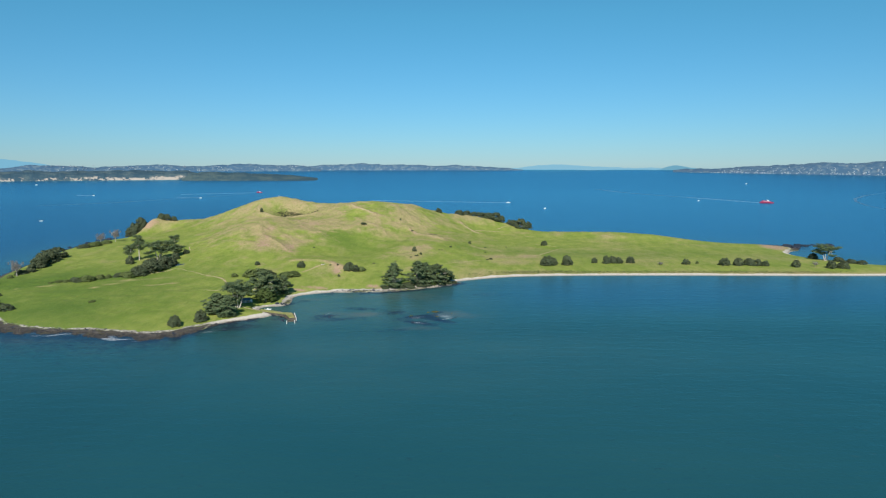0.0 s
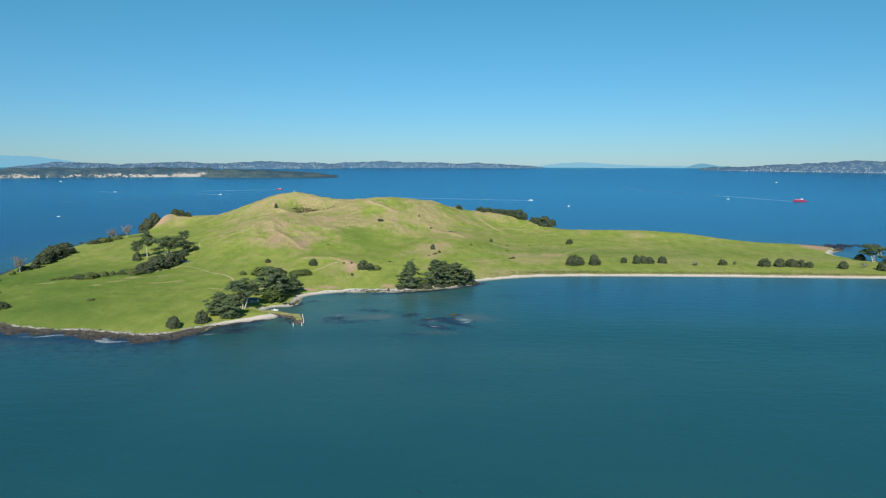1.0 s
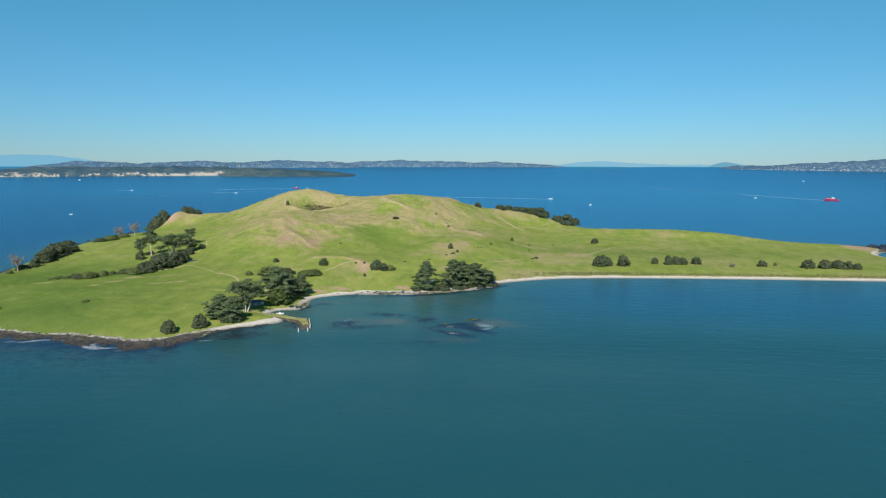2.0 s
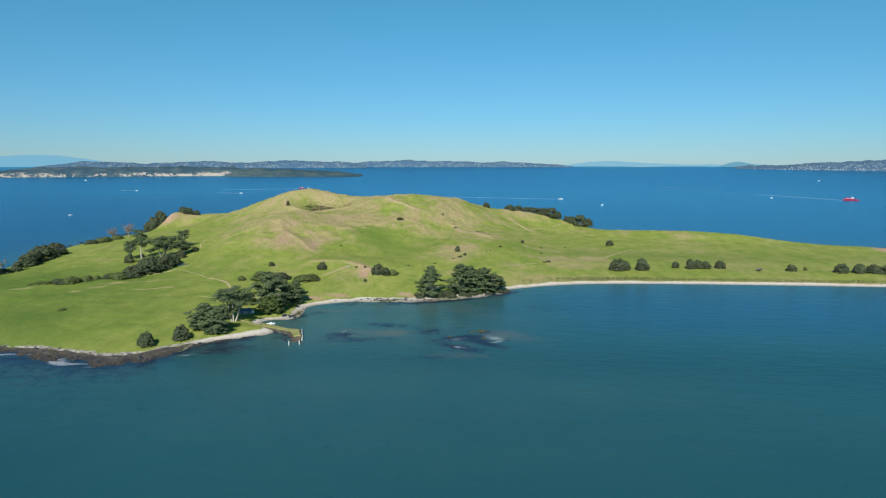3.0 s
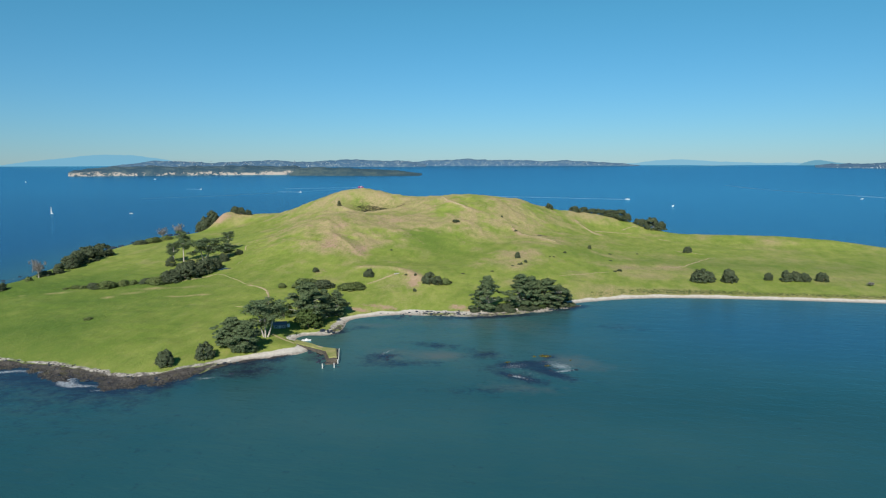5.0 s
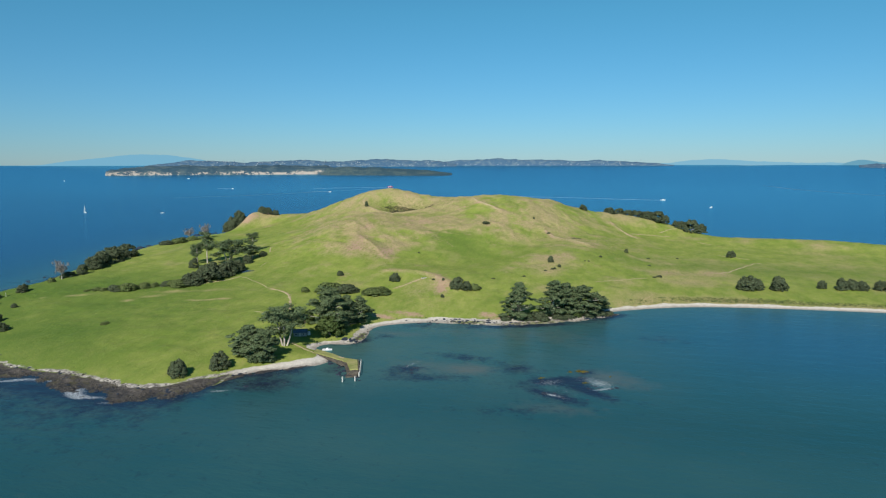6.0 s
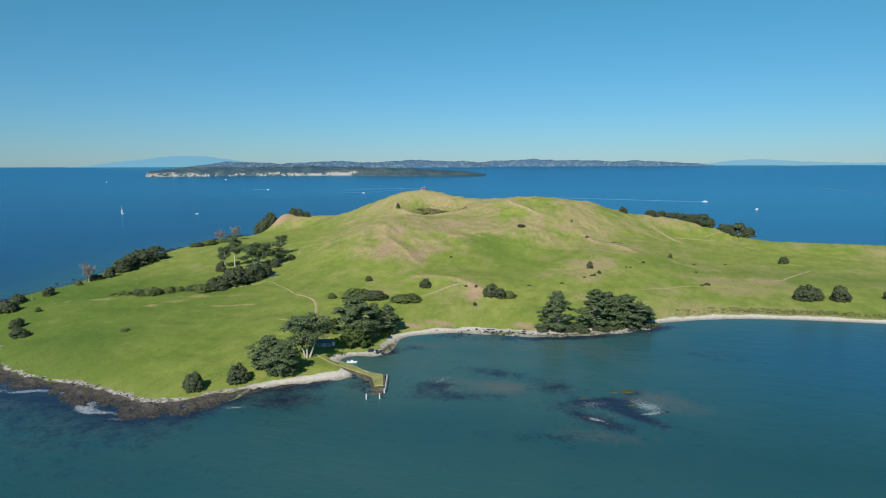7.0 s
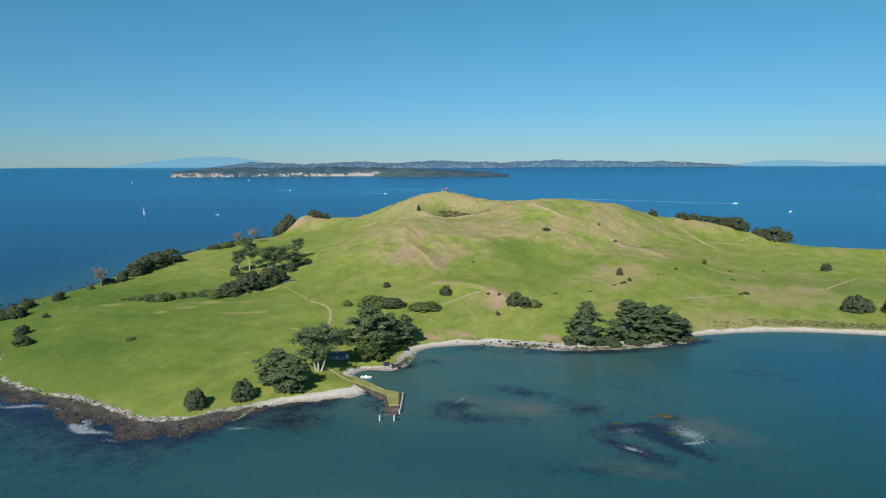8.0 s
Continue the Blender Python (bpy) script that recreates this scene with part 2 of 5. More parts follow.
# ---- mesh helpers ----
def mesh_object(name, verts, faces, material, parent=None, label="", smooth=False, normals=None):
    me = bpy.data.meshes.new(name)
    me.from_pydata([tuple(v) for v in verts], [], [tuple(f) for f in faces])
    me.update()
    me.materials.append(material)
    if smooth or normals is not None:
        me.polygons.foreach_set("use_smooth", np.ones(len(me.polygons), bool))
    if normals is not None:
        me.normals_split_custom_set_from_vertices(normals)
    ob = new(name, me)
    if parent:
        ob.parent = parent
    if label:
        tagged(ob, label)
    return ob


def part(name, bm, material, parent, label=""):
    """Links a bmesh as one mesh object under a thing or a part."""
    me = bpy.data.meshes.new(name)
    bm.to_mesh(me)
    bm.free()
    me.materials.append(material)
    ob = new(name, me)
    ob.parent = parent
    if label:
        tagged(ob, label)
    return ob


def box_bm(x0, x1, y0, y1, z0, z1, bevel=0.0, bm=None):
    bm = bm or bmesh.new()
    made = bmesh.ops.create_cube(bm, size=1, matrix=Matrix.Translation(((x0 + x1) / 2, (y0 + y1) / 2, (z0 + z1) / 2))
                                 @ Matrix.Diagonal((x1 - x0, y1 - y0, z1 - z0, 1)))
    if bevel:
        edges = list({e for v in made["verts"] for e in v.link_edges})
        bmesh.ops.bevel(bm, geom=edges, offset=bevel, segments=2, affect="EDGES")
    return bm


def tube(path, radii, sides=7):
    """Verts and faces of a tapered tube along a path."""
    verts, faces = [], []
    for k, (p, r) in enumerate(zip(path, radii)):
        ahead = (Vector(path[min(k + 1, len(path) - 1)]) - Vector(path[max(k - 1, 0)])).normalized()
        side = ahead.cross(Vector((0.3, 0.9, 0.1))).normalized()
        up = side.cross(ahead)
        for i in range(sides):
            a = 2 * math.pi * i / sides
            verts.append(Vector(p) + float(r) * (math.cos(a) * side + math.sin(a) * up))
    for k in range(len(path) - 1):
        for i in range(sides):
            j = (i + 1) % sides
            faces.append((k * sides + i, k * sides + j, (k + 1) * sides + j, (k + 1) * sides + i))
    faces.append(tuple(range((len(path) - 1) * sides, len(path) * sides)))
    return verts, faces


# ---- the island's ground ----
FRONT = [(-420, 512), (-385, 492), (-364, 474), (-348, 467), (-334, 451), (-313, 437), (-287, 428), (-256, 426), (-232, 424),
         (-217, 419), (-201, 417), (-186, 433), (-168, 449), (-136, 469), (-149, 486), (-158, 489), (-155, 500), (-143, 506),
         (-143, 525), (-140, 542), (-126, 553), (-97, 567), (-65, 566), (-42, 578), (-10, 593), (-5, 610), (26, 629), (59, 643),
         (115, 650)]
REAR = [(233, 653), (348, 652), (446, 653), (560, 660), (640, 690), (600, 722), (486, 712), (462, 750), (439, 768), (430, 800),
        (432, 828), (468, 872), (432, 905), (395, 910), (356, 932), (306, 978), (200, 1016), (130, 1045), (0, 1085), (-150, 1070),
        (-300, 1050), (-420, 1030), (-485, 975), (-505, 930), (-522, 890), (-515, 806), (-490, 720), (-468, 635), (-452, 600),
        (-456, 568), (-450, 538)]
# middle x, middle y, height, half-length, half-width, turn in degrees
HILLS = [(-268.8, 946.1, 39.9, 77.4, 38.2, 0.2), (-89, 972.1, 34.2, 81.9, 63.6, 18.3), (-208.4, 863, 20.9, 107.1, 83.9, -7),
         (-224.8, 900.2, -10.4, 42.8, 26, 57.5), (-234, 906, -9, 20, 12, 0), (-461.8, 1003.3, 22.1, 100, 26, -10.1), (-260.8, 776.9, 10.8, 150, 138.6, -12),
         (246.3, 956.5, 10.2, 100.4, 26, -16.5), (-242.9, 778.8, 17, 36.6, 73.3, 7), (-64.7, 844.6, 18.7, 55.6, 97.4, -0.1),
         (59.2, 1033.4, 19.6, 66.3, 26, 18.5), (-138.5, 655.7, 8.2, 26, 26, -1), (-74.6, 802.6, -13.7, 26, 101.7, -27.4),
         (-459, 950, 15, 8, 18, -8), (-447, 962, 9, 15, 10, 45)]


# sharp crests of old earthworks and spurs: line, rise, half-width
CRESTS = [([(-150, 915), (-139, 897), (-122, 880), (-109, 868)], 3.2, 7), ([(10, 970), (24, 945), (40, 925)], 2.0, 5),
          ([(-62, 852), (-40, 820), (-12, 792)], 1.8, 5), ([(-168, 652), (-140, 645), (-116, 632), (-104, 618)], 2.0, 6),
          ([(-282, 905), (-272, 890), (-250, 878), (-222, 882), (-196, 893)], 2.6, 5), ([(-236, 760), (-226, 735), (-200, 712), (-182, 692)], 2.6, 9),
          ([(112, 858), (124, 846), (138, 838)], 1.4, 4)]


def rounded_loop(points, times=2):
    p = np.array(points, float)
    for _ in range(times):
        q = np.roll(p, -1, 0)
        p = np.stack([0.75 * p + 0.25 * q, 0.25 * p + 0.75 * q], 1).reshape(-1, 2)
    return p


COAST = rounded_loop(FRONT + REAR)


def line_distance(x, y, points, closed=False):
    best = np.full(x.shape, 1e9)
    pts = np.array(points, float)
    ends = np.roll(pts, -1, 0) if closed else pts[1:]
    for (ax, ay), (bx, by) in zip(pts, ends):
        ex, ey = bx - ax, by - ay
        k = np.clip(((x - ax) * ex + (y - ay) * ey) / (ex * ex + ey * ey + 1e-9), 0, 1)
        best = np.minimum(best, (x - ax - k * ex) ** 2 + (y - ay - k * ey) ** 2)
    return np.sqrt(best)


def shore_distance(x, y):
    """Metres inland from the high-water line, worked out point by point; minus out at sea."""
    inside = np.zeros(x.shape, bool)
    for (ax, ay), (bx, by) in zip(COAST, np.roll(COAST, -1, 0)):
        inside ^= ((ay > y) != (by > y)) & (x < (bx - ax) * (y - ay) / (by - ay + 1e-12) + ax)
    return np.where(inside, 1, -1) * line_distance(x, y, COAST, True)


FIELD_X, FIELD_Y = np.arange(-640, 720, 1.8), np.arange(330, 1160, 1.8)
FIELD = shore_distance(*np.meshgrid(FIELD_X, FIELD_Y))


def coast_distance(x, y):
    """The same, read from a fine table."""
    x, y = np.asarray(x, float), np.asarray(y, float)
    cx, cy = np.clip(x, FIELD_X[0], FIELD_X[-1] - 0.01), np.clip(y, FIELD_Y[0], FIELD_Y[-1] - 0.01)
    u, v = (cx - FIELD_X[0]) / 1.8, (cy - FIELD_Y[0]) / 1.8
    i, j = np.minimum(u.astype(int), len(FIELD_X) - 2), np.minimum(v.astype(int), len(FIELD_Y) - 2)
    a, b = u - i, v - j
    d = (FIELD[j, i] * (1 - a) + FIELD[j, i + 1] * a) * (1 - b) + (FIELD[j + 1, i] * (1 - a) + FIELD[j + 1, i + 1] * a) * b
    return d - np.hypot(x - cx, y - cy)


def wavy(x, y, size, seed, octaves=4):
    """Smooth noise of about -1 to 1 with features of the given size in metres."""
    rng = np.random.default_rng(seed)
    out, amp = np.zeros(np.shape(x)), 1.0
    for _ in range(octaves):
        g = rng.uniform(-1, 1, (64, 64))
        u, v = np.asarray(x) / size + 13.7, np.asarray(y) / size + 5.3
        i, j = np.floor(u).astype(int), np.floor(v).astype(int)
        a, b = u - i, v - j
        a, b = a * a * (3 - 2 * a), b * b * (3 - 2 * b)
        i0, i1, j0, j1 = i % 64, (i + 1) % 64, j % 64, (j + 1) % 64
        out += amp * ((g[i0, j0] * (1 - a) + g[i1, j0] * a) * (1 - b) + (g[i0, j1] * (1 - a) + g[i1, j1] * a) * b)
        amp, size = amp * 0.5, size * 0.47
    return out


def bell(x, y, cx, cy, rx, ry, turn=0.0):
    c, s = math.cos(radians(turn)), math.sin(radians(turn))
    u, v = ((x - cx) * c + (y - cy) * s) / rx, (-(x - cx) * s + (y - cy) * c) / ry
    return np.exp(-0.5 * (u * u + v * v))


def step(v, low, high):
    k = np.clip((v - low) / (high - low), 0, 1)
    return k * k * (3 - 2 * k)


def rocky(x, y):
    """1 where the shore is a lava shelf."""
    front = step(-x, 168, 182) * step(480 - y, 0, 20)
    west = step(-x, 330, 350) * step(-y, -540, -515)
    spit = bell(x, y, 455, 880, 40, 30) + 0.5 * bell(x, y, -42, 572, 28, 4.5, 24) + 0.6 * bell(x, y, -86, 563, 12, 4, 12) + 0.85 * bell(x, y, -141.5, 514, 4.5, 9) + 0.6 * bell(x, y, 3, 602, 8, 4, 30)
    return np.clip(front + west + spit, 0, 1)


def ledge(x, y):
    """1 where rocks lie below the sand of the shell beach."""
    return step(-x, 136, 150) * step(470 - y, 0, 12) * (1 - rocky(x, y))


def ground_height(x, y, d=None):
    x, y = np.asarray(x, float), np.asarray(y, float)
    d = coast_distance(x, y) if d is None else d
    shelf = rocky(x, y)
    d = d - 4.6 * (1 - shelf)
    inland = np.maximum(d, 0)
    z = np.where(d > 0, 1.3 + 3.0 * (1 - np.exp(-inland / 30)), 0)
    width = 6.2 + 11 * shelf * (1 - 0.55 * bell(x, y, -262, 414, 17, 7)) + 2 * ledge(x, y)
    out = np.maximum(-d, 0)
    z = z + np.where(d > 0, 0, 1.3 - 1.3 * out / width - 0.12 * np.maximum(out - width, 0))
    hills = sum(h * bell(x, y, hx, hy, a, b, turn) for hx, hy, h, a, b, turn in HILLS)
    west = step(-x, 380, 430) * step(y, 530, 570)
    z = z + (1 - np.exp(-inland / (14 - 5 * west))) * hills + west * 1.2 * step(inland, 0, 9)
    steep = step(hills, 6, 30) * step(inland, 10, 60)
    z = z + steep * (1.3 * wavy(x, y, 34, 3) + 0.7 * wavy(x, y, 11, 4)) + step(inland, 4, 40) * (0.40 * wavy(x, y, 17, 5) + 0.24 * wavy(x, y, 7, 18))
    for line, rise, half in CRESTS:
        z = z + rise * np.exp(-np.abs(line_distance(x, y, line)) / half)
    return z + step(out, 1, 6) * step(-out, -45, -30) * (0.10 + 0.90 * np.maximum(shelf, 0.8 * ledge(x, y))) * (0.6 * wavy(x, y, 10, 6) + 0.35 * wavy(x, y, 3.5, 7, 2))


def ground_at(x, y):
    return float(ground_height(np.array([x]), np.array([y]))[0])


def grid_mesh(name, xs, ys, height, layers, material, keep=None):
    """A sheet over the lines xs and ys, with colour layers {name: (r, g, b)}."""
    gx, gy = np.meshgrid(xs, ys)
    z = height(gx, gy)
    nx, ny = len(xs), len(ys)
    a = (np.arange(ny - 1)[:, None] * nx + np.arange(nx - 1)[None]).ravel()
    quads = np.stack([a, a + 1, a + nx + 1, a + nx], 1)
    if keep is not None:
        k = keep(gx, gy, z).ravel()
        quads = quads[k[quads].any(1)]
        used = np.unique(quads)
        again = np.full(nx * ny, -1)
        again[used] = np.arange(len(used))
        quads = again[quads]
    else:
        used = np.arange(nx * ny)
    co = np.stack([gx.ravel(), gy.ravel(), z.ravel()], 1)[used]
    me = bpy.data.meshes.new(name)
    me.vertices.add(len(co))
    me.vertices.foreach_set("co", co.ravel())
    me.loops.add(len(quads) * 4)
    me.loops.foreach_set("vertex_index", quads.ravel())
    me.polygons.add(len(quads))
    me.polygons.foreach_set("loop_start", np.arange(len(quads)) * 4)
    me.update(calc_edges=True)
    me.polygons.foreach_set("use_smooth", np.ones(len(quads), bool))
    for layer, make in layers.items():
        rgb = make(co[:, 0], co[:, 1], co[:, 2])
        col = me.color_attributes.new(layer, "FLOAT_COLOR", "POINT")
        col.data.foreach_set("color", np.stack([*[np.clip(c, 0, 1) for c in rgb], np.ones(len(co))], 1).ravel())
    me.materials.append(material)
    return new(name, me)


TRACKS = [[(-198, 545), (-205, 560), (-216, 580), (-224, 588), (-237, 591)], [(-149.5, 612.4), (-142, 623), (-133, 632)],
          [(-160, 880), (-139, 895), (-109, 870)], [(10, 977), (19, 956), (29, 932), (39, 916)], [(32, 950), (57, 969), (79, 974)],
          [(-60, 850), (-40, 820), (-9, 790)], [(-150, 478), (-160, 485), (-172, 492)]]


# patches of dry and of bare ground: x, y, half-width, half-length, how much
DRY_SPOTS = [(-214, 711, 11, 20, 0.7), (-189, 710, 10, 23, 0.7), (-224, 751, 13, 10, 0.8), (-201, 815, 26, 30, 0.5), (-159, 814, 10, 22, 0.5), (-177, 746, 16, 11, 0.4),
             (-344, 888, 18, 34, 0.4), (-146, 681, 13, 14, 0.5), (-126, 632, 9, 18, 0.5), (-135, 733, 11, 10, 0.6), (-41, 738, 10, 14, 0.6), (51, 737, 13, 15, 0.6),
             (90, 751, 14, 12, 0.6), (63, 702, 14, 10, 0.55), (12, 691, 14, 13, 0.5), (-18, 790, 11, 28, 0.5), (-199, 676, 8, 14, -0.45)]
BARE_SPOTS = [(-214, 711, 8, 15, 0.55), (-187, 708, 8, 19, 0.6), (-224, 751, 10, 7, 0.45), (-122, 634, 6, 10, 0.42), (-116, 617, 4, 9, 0.42), (-128, 650, 6, 8, 0.3), (-198, 638, 5, 8, 0.45),
              (-77, 577, 6, 4, 0.6), (90, 751, 11, 6, 0.5), (51, 738, 8, 7, 0.4), (-41, 738, 6, 7, 0.4), (-201, 815, 18, 16, 0.35)]


def land_zone(x, y, z):
    d, shelf = coast_distance(x, y), rocky(x, y)
    edge = d - 4.6 * (1 - shelf) + 1.2 * wavy(x, y, 9, 11) + 2.4 * bell(x, y, -152, 499, 12, 18) - 2.6 * bell(x, y, -149, 467, 10, 5, 28)
    shell = step(-edge + shelf * (1.6 * bell(x, y, -221, 423, 18, 6, -25) - 0.5) - shelf * 0.8 * wavy(x, y, 24, 15) - shelf * 1.3 * wavy(x, y, 7, 16), -2.7, 3.2) * (1 - shelf * step(-edge, 1.2 + 1.6 * bell(x, y, -221, 423, 18, 6, -25), 5.0 + 1.6 * bell(x, y, -221, 423, 18, 6, -25)))
    west = step(-x, 380, 430) * step(y, 500, 540)
    shell = shell * (1 - 0.75 * step(-x, 335, 350)) * (1 - 0.7 * west)
    reef = np.maximum(shelf * step(-edge, 1.2, 5.5), west * step(-edge, -3.0, 2.0))
    reef = np.maximum(reef, ledge(x, y) * step(-edge, 4.0, 8.0))
    e = 9.0
    lap = (ground_height(x + e, y) + ground_height(x - e, y) + ground_height(x, y + e) + ground_height(x, y - e) - 4 * z) / e
    high = step(z, 10, 40)
    dry = 0.12 * step(x, -160, 60) - 0.30 * step(-x, 160, 240) * step(-y, -700, -600) + 0.45 * high + np.clip(-lap * 1.4, -0.08, 0.45) * step(z, 7, 14) + 0.24 * wavy(x, y, 70, 12)
    dry = dry + 0.7 * step(x, -10, 30) * step(-y, -672, -655) + 0.04 * step(x, -30, 60) * step(-y, -800, -700)
    for line, _, half in CRESTS:
        dry = dry + 0.32 * np.exp(-(line_distance(x, y, line) / half) ** 2)
    dry = dry + 0.5 * bell(x, y, -240, 918, 38, 22) + 0.50 * wavy(x, y, 24, 13) * step(z, 4, 9) + 0.22 * wavy(x, y, 40, 14) * step(x, -60, 20)
    for px, py, rx, ry, much in DRY_SPOTS:
        dry = dry + much * bell(x, y, px, py, rx, ry)
    dry = dry + 0.6 * bell(x, y, -470, 960, 40, 26) + 0.5 * bell(x, y, -70, 860, 30, 40)
    dry = dry + 1.25 * bell(x, y, -369, 554, 9, 4.5, 15) + 1.2 * bell(x, y, -318, 545, 4.5, 4, 15) + 1.15 * bell(x, y, -310, 558, 8, 4, 15) + 0.9 * bell(x, y, -389, 545, 4, 4, 15) + 1.15 * bell(x, y, -264, 557, 16, 2.2, 17) + 1.0 * bell(x, y, -298, 574, 34, 5, 17) + 1.0 * bell(x, y, -395, 640, 22, 3, 12) + 0.8 * bell(x, y, -248, 536, 4, 3) + 0.5 * bell(x, y, -42, 712, 22, 20)
    return shell, reef, dry


def land_cover(x, y, z):
    lush = 0.6 * bell(x, y, -126, 757, 17, 28, 25) + 0.4 * bell(x, y, -160, 800, 18, 40, 10) + 0.5 * bell(x, y, 150, 780, 150, 25) + (0.85 + 0.25 * wavy(x, y, 30, 19)) * step(-x, 160, 330) * step(-y, -690, -570)
    scrub = bell(x, y, -232, 905, 20, 9) * 1.3 + 1.3 * step(x, 40, 60) * step(-x, -420, -380) * np.exp(-((coast_distance(x, y) - 11) / 4) ** 2)
    bare = np.zeros_like(x)
    for line in TRACKS:
        bare = np.maximum(bare, 0.45 * np.exp(-(line_distance(x, y, line) / 2.2) ** 2))
    for px, py, rx, ry, much in BARE_SPOTS:
        bare = bare + much * bell(x, y, px, py, rx, ry)
    bare = bare + 0.95 * bell(x, y, 440, 868, 15, 24, -20) + 0.8 * bell(x, y, -490, 940, 14, 30) + 0.3 * bell(x, y, -113, 618, 5, 12) + 0.8 * bell(x, y, -60, 572, 9, 4) + 0.75 * bell(x, y, -140, 556, 8, 2.6) + 0.6 * bell(x, y, -125, 566, 14, 4)
    bare = bare + 0.34 * step(wavy(x, y, 15, 17), 0.28, 0.7) * step(z, 12, 24) + 0.45 * bell(x, y, -460, 942, 10, 11)
    return lush, scrub, bare


def land_shore(x, y, z):
    """1 where lava lies among the shells of the beach."""
    shelf = rocky(x, y)
    return shelf, shelf, shelf


GRID_X = np.concatenate([np.arange(-575, -441, 2.0), np.arange(-440, 39, 1.0), np.arange(40, 662, 2.2)])
GRID_Y = np.concatenate([np.arange(388, 403, 2.0), np.arange(404, 640, 1.0), np.arange(640.5, 960, 1.6), np.arange(961, 1112, 2.2)])
ground = grid_mesh("ground", GRID_X, GRID_Y, ground_height, {"zone": land_zone, "cover": land_cover, "shore": land_shore}, GRASS,
                   lambda x, y, z: z > -2.5)
tagged(ground, "green and straw-coloured grassy volcanic island with pale shell beaches", "ground", kind="structure")


# ---- the sea ----
def sea_height(x, y):
    """Flat, then lifted far out so that the sheet's rim lies at the true horizon."""
    r = np.hypot(x + 10, y - 110)
    lift = 80 * (np.clip(r - 2600, 0, 2250) / 2250) ** 1.6
    return lift - 0.0004 * np.maximum(r - 4850, 0) ** 2


def sea_zone(x, y, z):
    d = coast_distance(x, y)
    out = np.maximum(-d, 0)
    shoal = np.exp(-out / 45) * 0.75 + 0.55 * bell(x, y, -80, 500, 60, 40) + 0.3 * bell(x, y, -60, 400, 160, 60)
    bed = 1.0 * bell(x, y, -28, 467, 9, 3.6, 25) + 1.15 * bell(x, y, -25, 448.5, 9, 2.8, -25) + 1.15 * bell(x, y, -10, 457, 9, 2.6, -38)
    bed = bed + 0.8 * bell(x, y, -17, 467, 4.5, 4.5) + 0.55 * bell(x, y, -12, 482, 5, 4) + 0.22 * bell(x, y, -18, 458, 32, 16)
    bed = bed + 0.95 * bell(x, y, -98, 468, 7, 5, 20) + 0.72 * bell(x, y, -74, 493, 13, 4.4, -6) + 0.68 * bell(x, y, -87, 458, 16, 4.4, 14) + 0.68 * bell(x, y, -46, 481, 8, 6)
    bed = bed + 0.32 * bell(x, y, -300, 385, 110, 26, -8) + 0.9 * bell(x, y, -52, 563, 24, 4, 20) + 0.9 * bell(x, y, 0, 598, 10, 5, 40) + 0.4 * bell(x, y, -42, 428, 16, 5, 15)
    bed = bed + 0.45 * bell(x, y, 32, 550, 14, 6) + 0.5 * bell(x, y, -112, 548, 10, 5) + 0.95 * bell(x, y, -140, 508, 8, 4, 35) + 0.55 * bell(x, y, -125, 522, 6, 3)
    bed = bed + 0.68 * bell(x, y, -152, 433, 13, 6, 20) + 0.6 * bell(x, y, -131, 462, 5, 6)
    shelf = rocky(x, y)
    bed = bed + 0.75 * step(-x, 395, 430) * step(y, 500, 560) * np.exp(-np.maximum(out - 3, 0) / 18)
    bed = bed + 0.9 * ledge(x, y) * np.exp(-np.maximum(out - 6, 0) / 9) + shelf * 1.15 * np.exp(-np.maximum(out - 16, 0) / 14) * step(y, 350, 385) + (1 - shelf) * 0.3 * np.exp(-out / 7) * step(-y, -600, -560) * step(y, 540, 556)
    foam = 0.88 * bell(x, y, -5.5, 468, 5.5, 4.8) + 0.85 * bell(x, y, -5.5, 461, 4.5, 0.9, 28) + 1.05 * bell(x, y, -27.5, 450, 3.6, 1.2, -20)
    foam = foam + 0.78 * bell(x, y, -97, 476, 8.5, 1.3, 68) + 0.62 * bell(x, y, -28, 466, 9, 3.5, 25) + 0.55 * bell(x, y, -20, 455, 9, 4, -35) + 0.46 * bell(x, y, -12, 476, 5, 4) + 0.5 * bell(x, y, -20, 446, 4, 1.5, -25)
    surf = line_distance(x, y, [(-290, 409), (-274, 409), (-265, 415), (-253, 416), (-241, 411), (-232, 404), (-224, 400.5), (-213, 403), (-203, 400.5)])
    foam = foam + 0.80 * np.exp(-(surf / 1.5) ** 2) * (0.75 + 0.45 * wavy(x, y, 9, 41)) + 1.0 * bell(x, y, -230, 406.5, 8, 3.6, -45) + 0.5 * bell(x, y, -221, 402, 9, 1.8) + 0.55 * bell(x, y, -255, 413, 14, 3)
    foam = foam + 0.50 * bell(x, y, -190, 402, 12, 2, 18) + 0.5 * bell(x, y, -174, 416, 8, 2, 35)
    foam = foam + 0.85 * bell(x, y, -169.5, 421.5, 4, 0.8, 20) + 0.75 * bell(x, y, -208, 398, 4, 1, 10) + 0.6 * bell(x, y, -150, 432, 3, 1.2)
    foam = foam + 0.70 * bell(x, y, -300, 420, 22, 4, -20) + 0.70 * bell(x, y, -352, 448, 14, 8, -40) + 0.56 * bell(x, y, -473, 614, 5, 16, 10) + 0.56 * bell(x, y, -466, 578, 5, 14) + 0.5 * bell(x, y, -480, 655, 4, 18, 12)
    return shoal, bed, foam


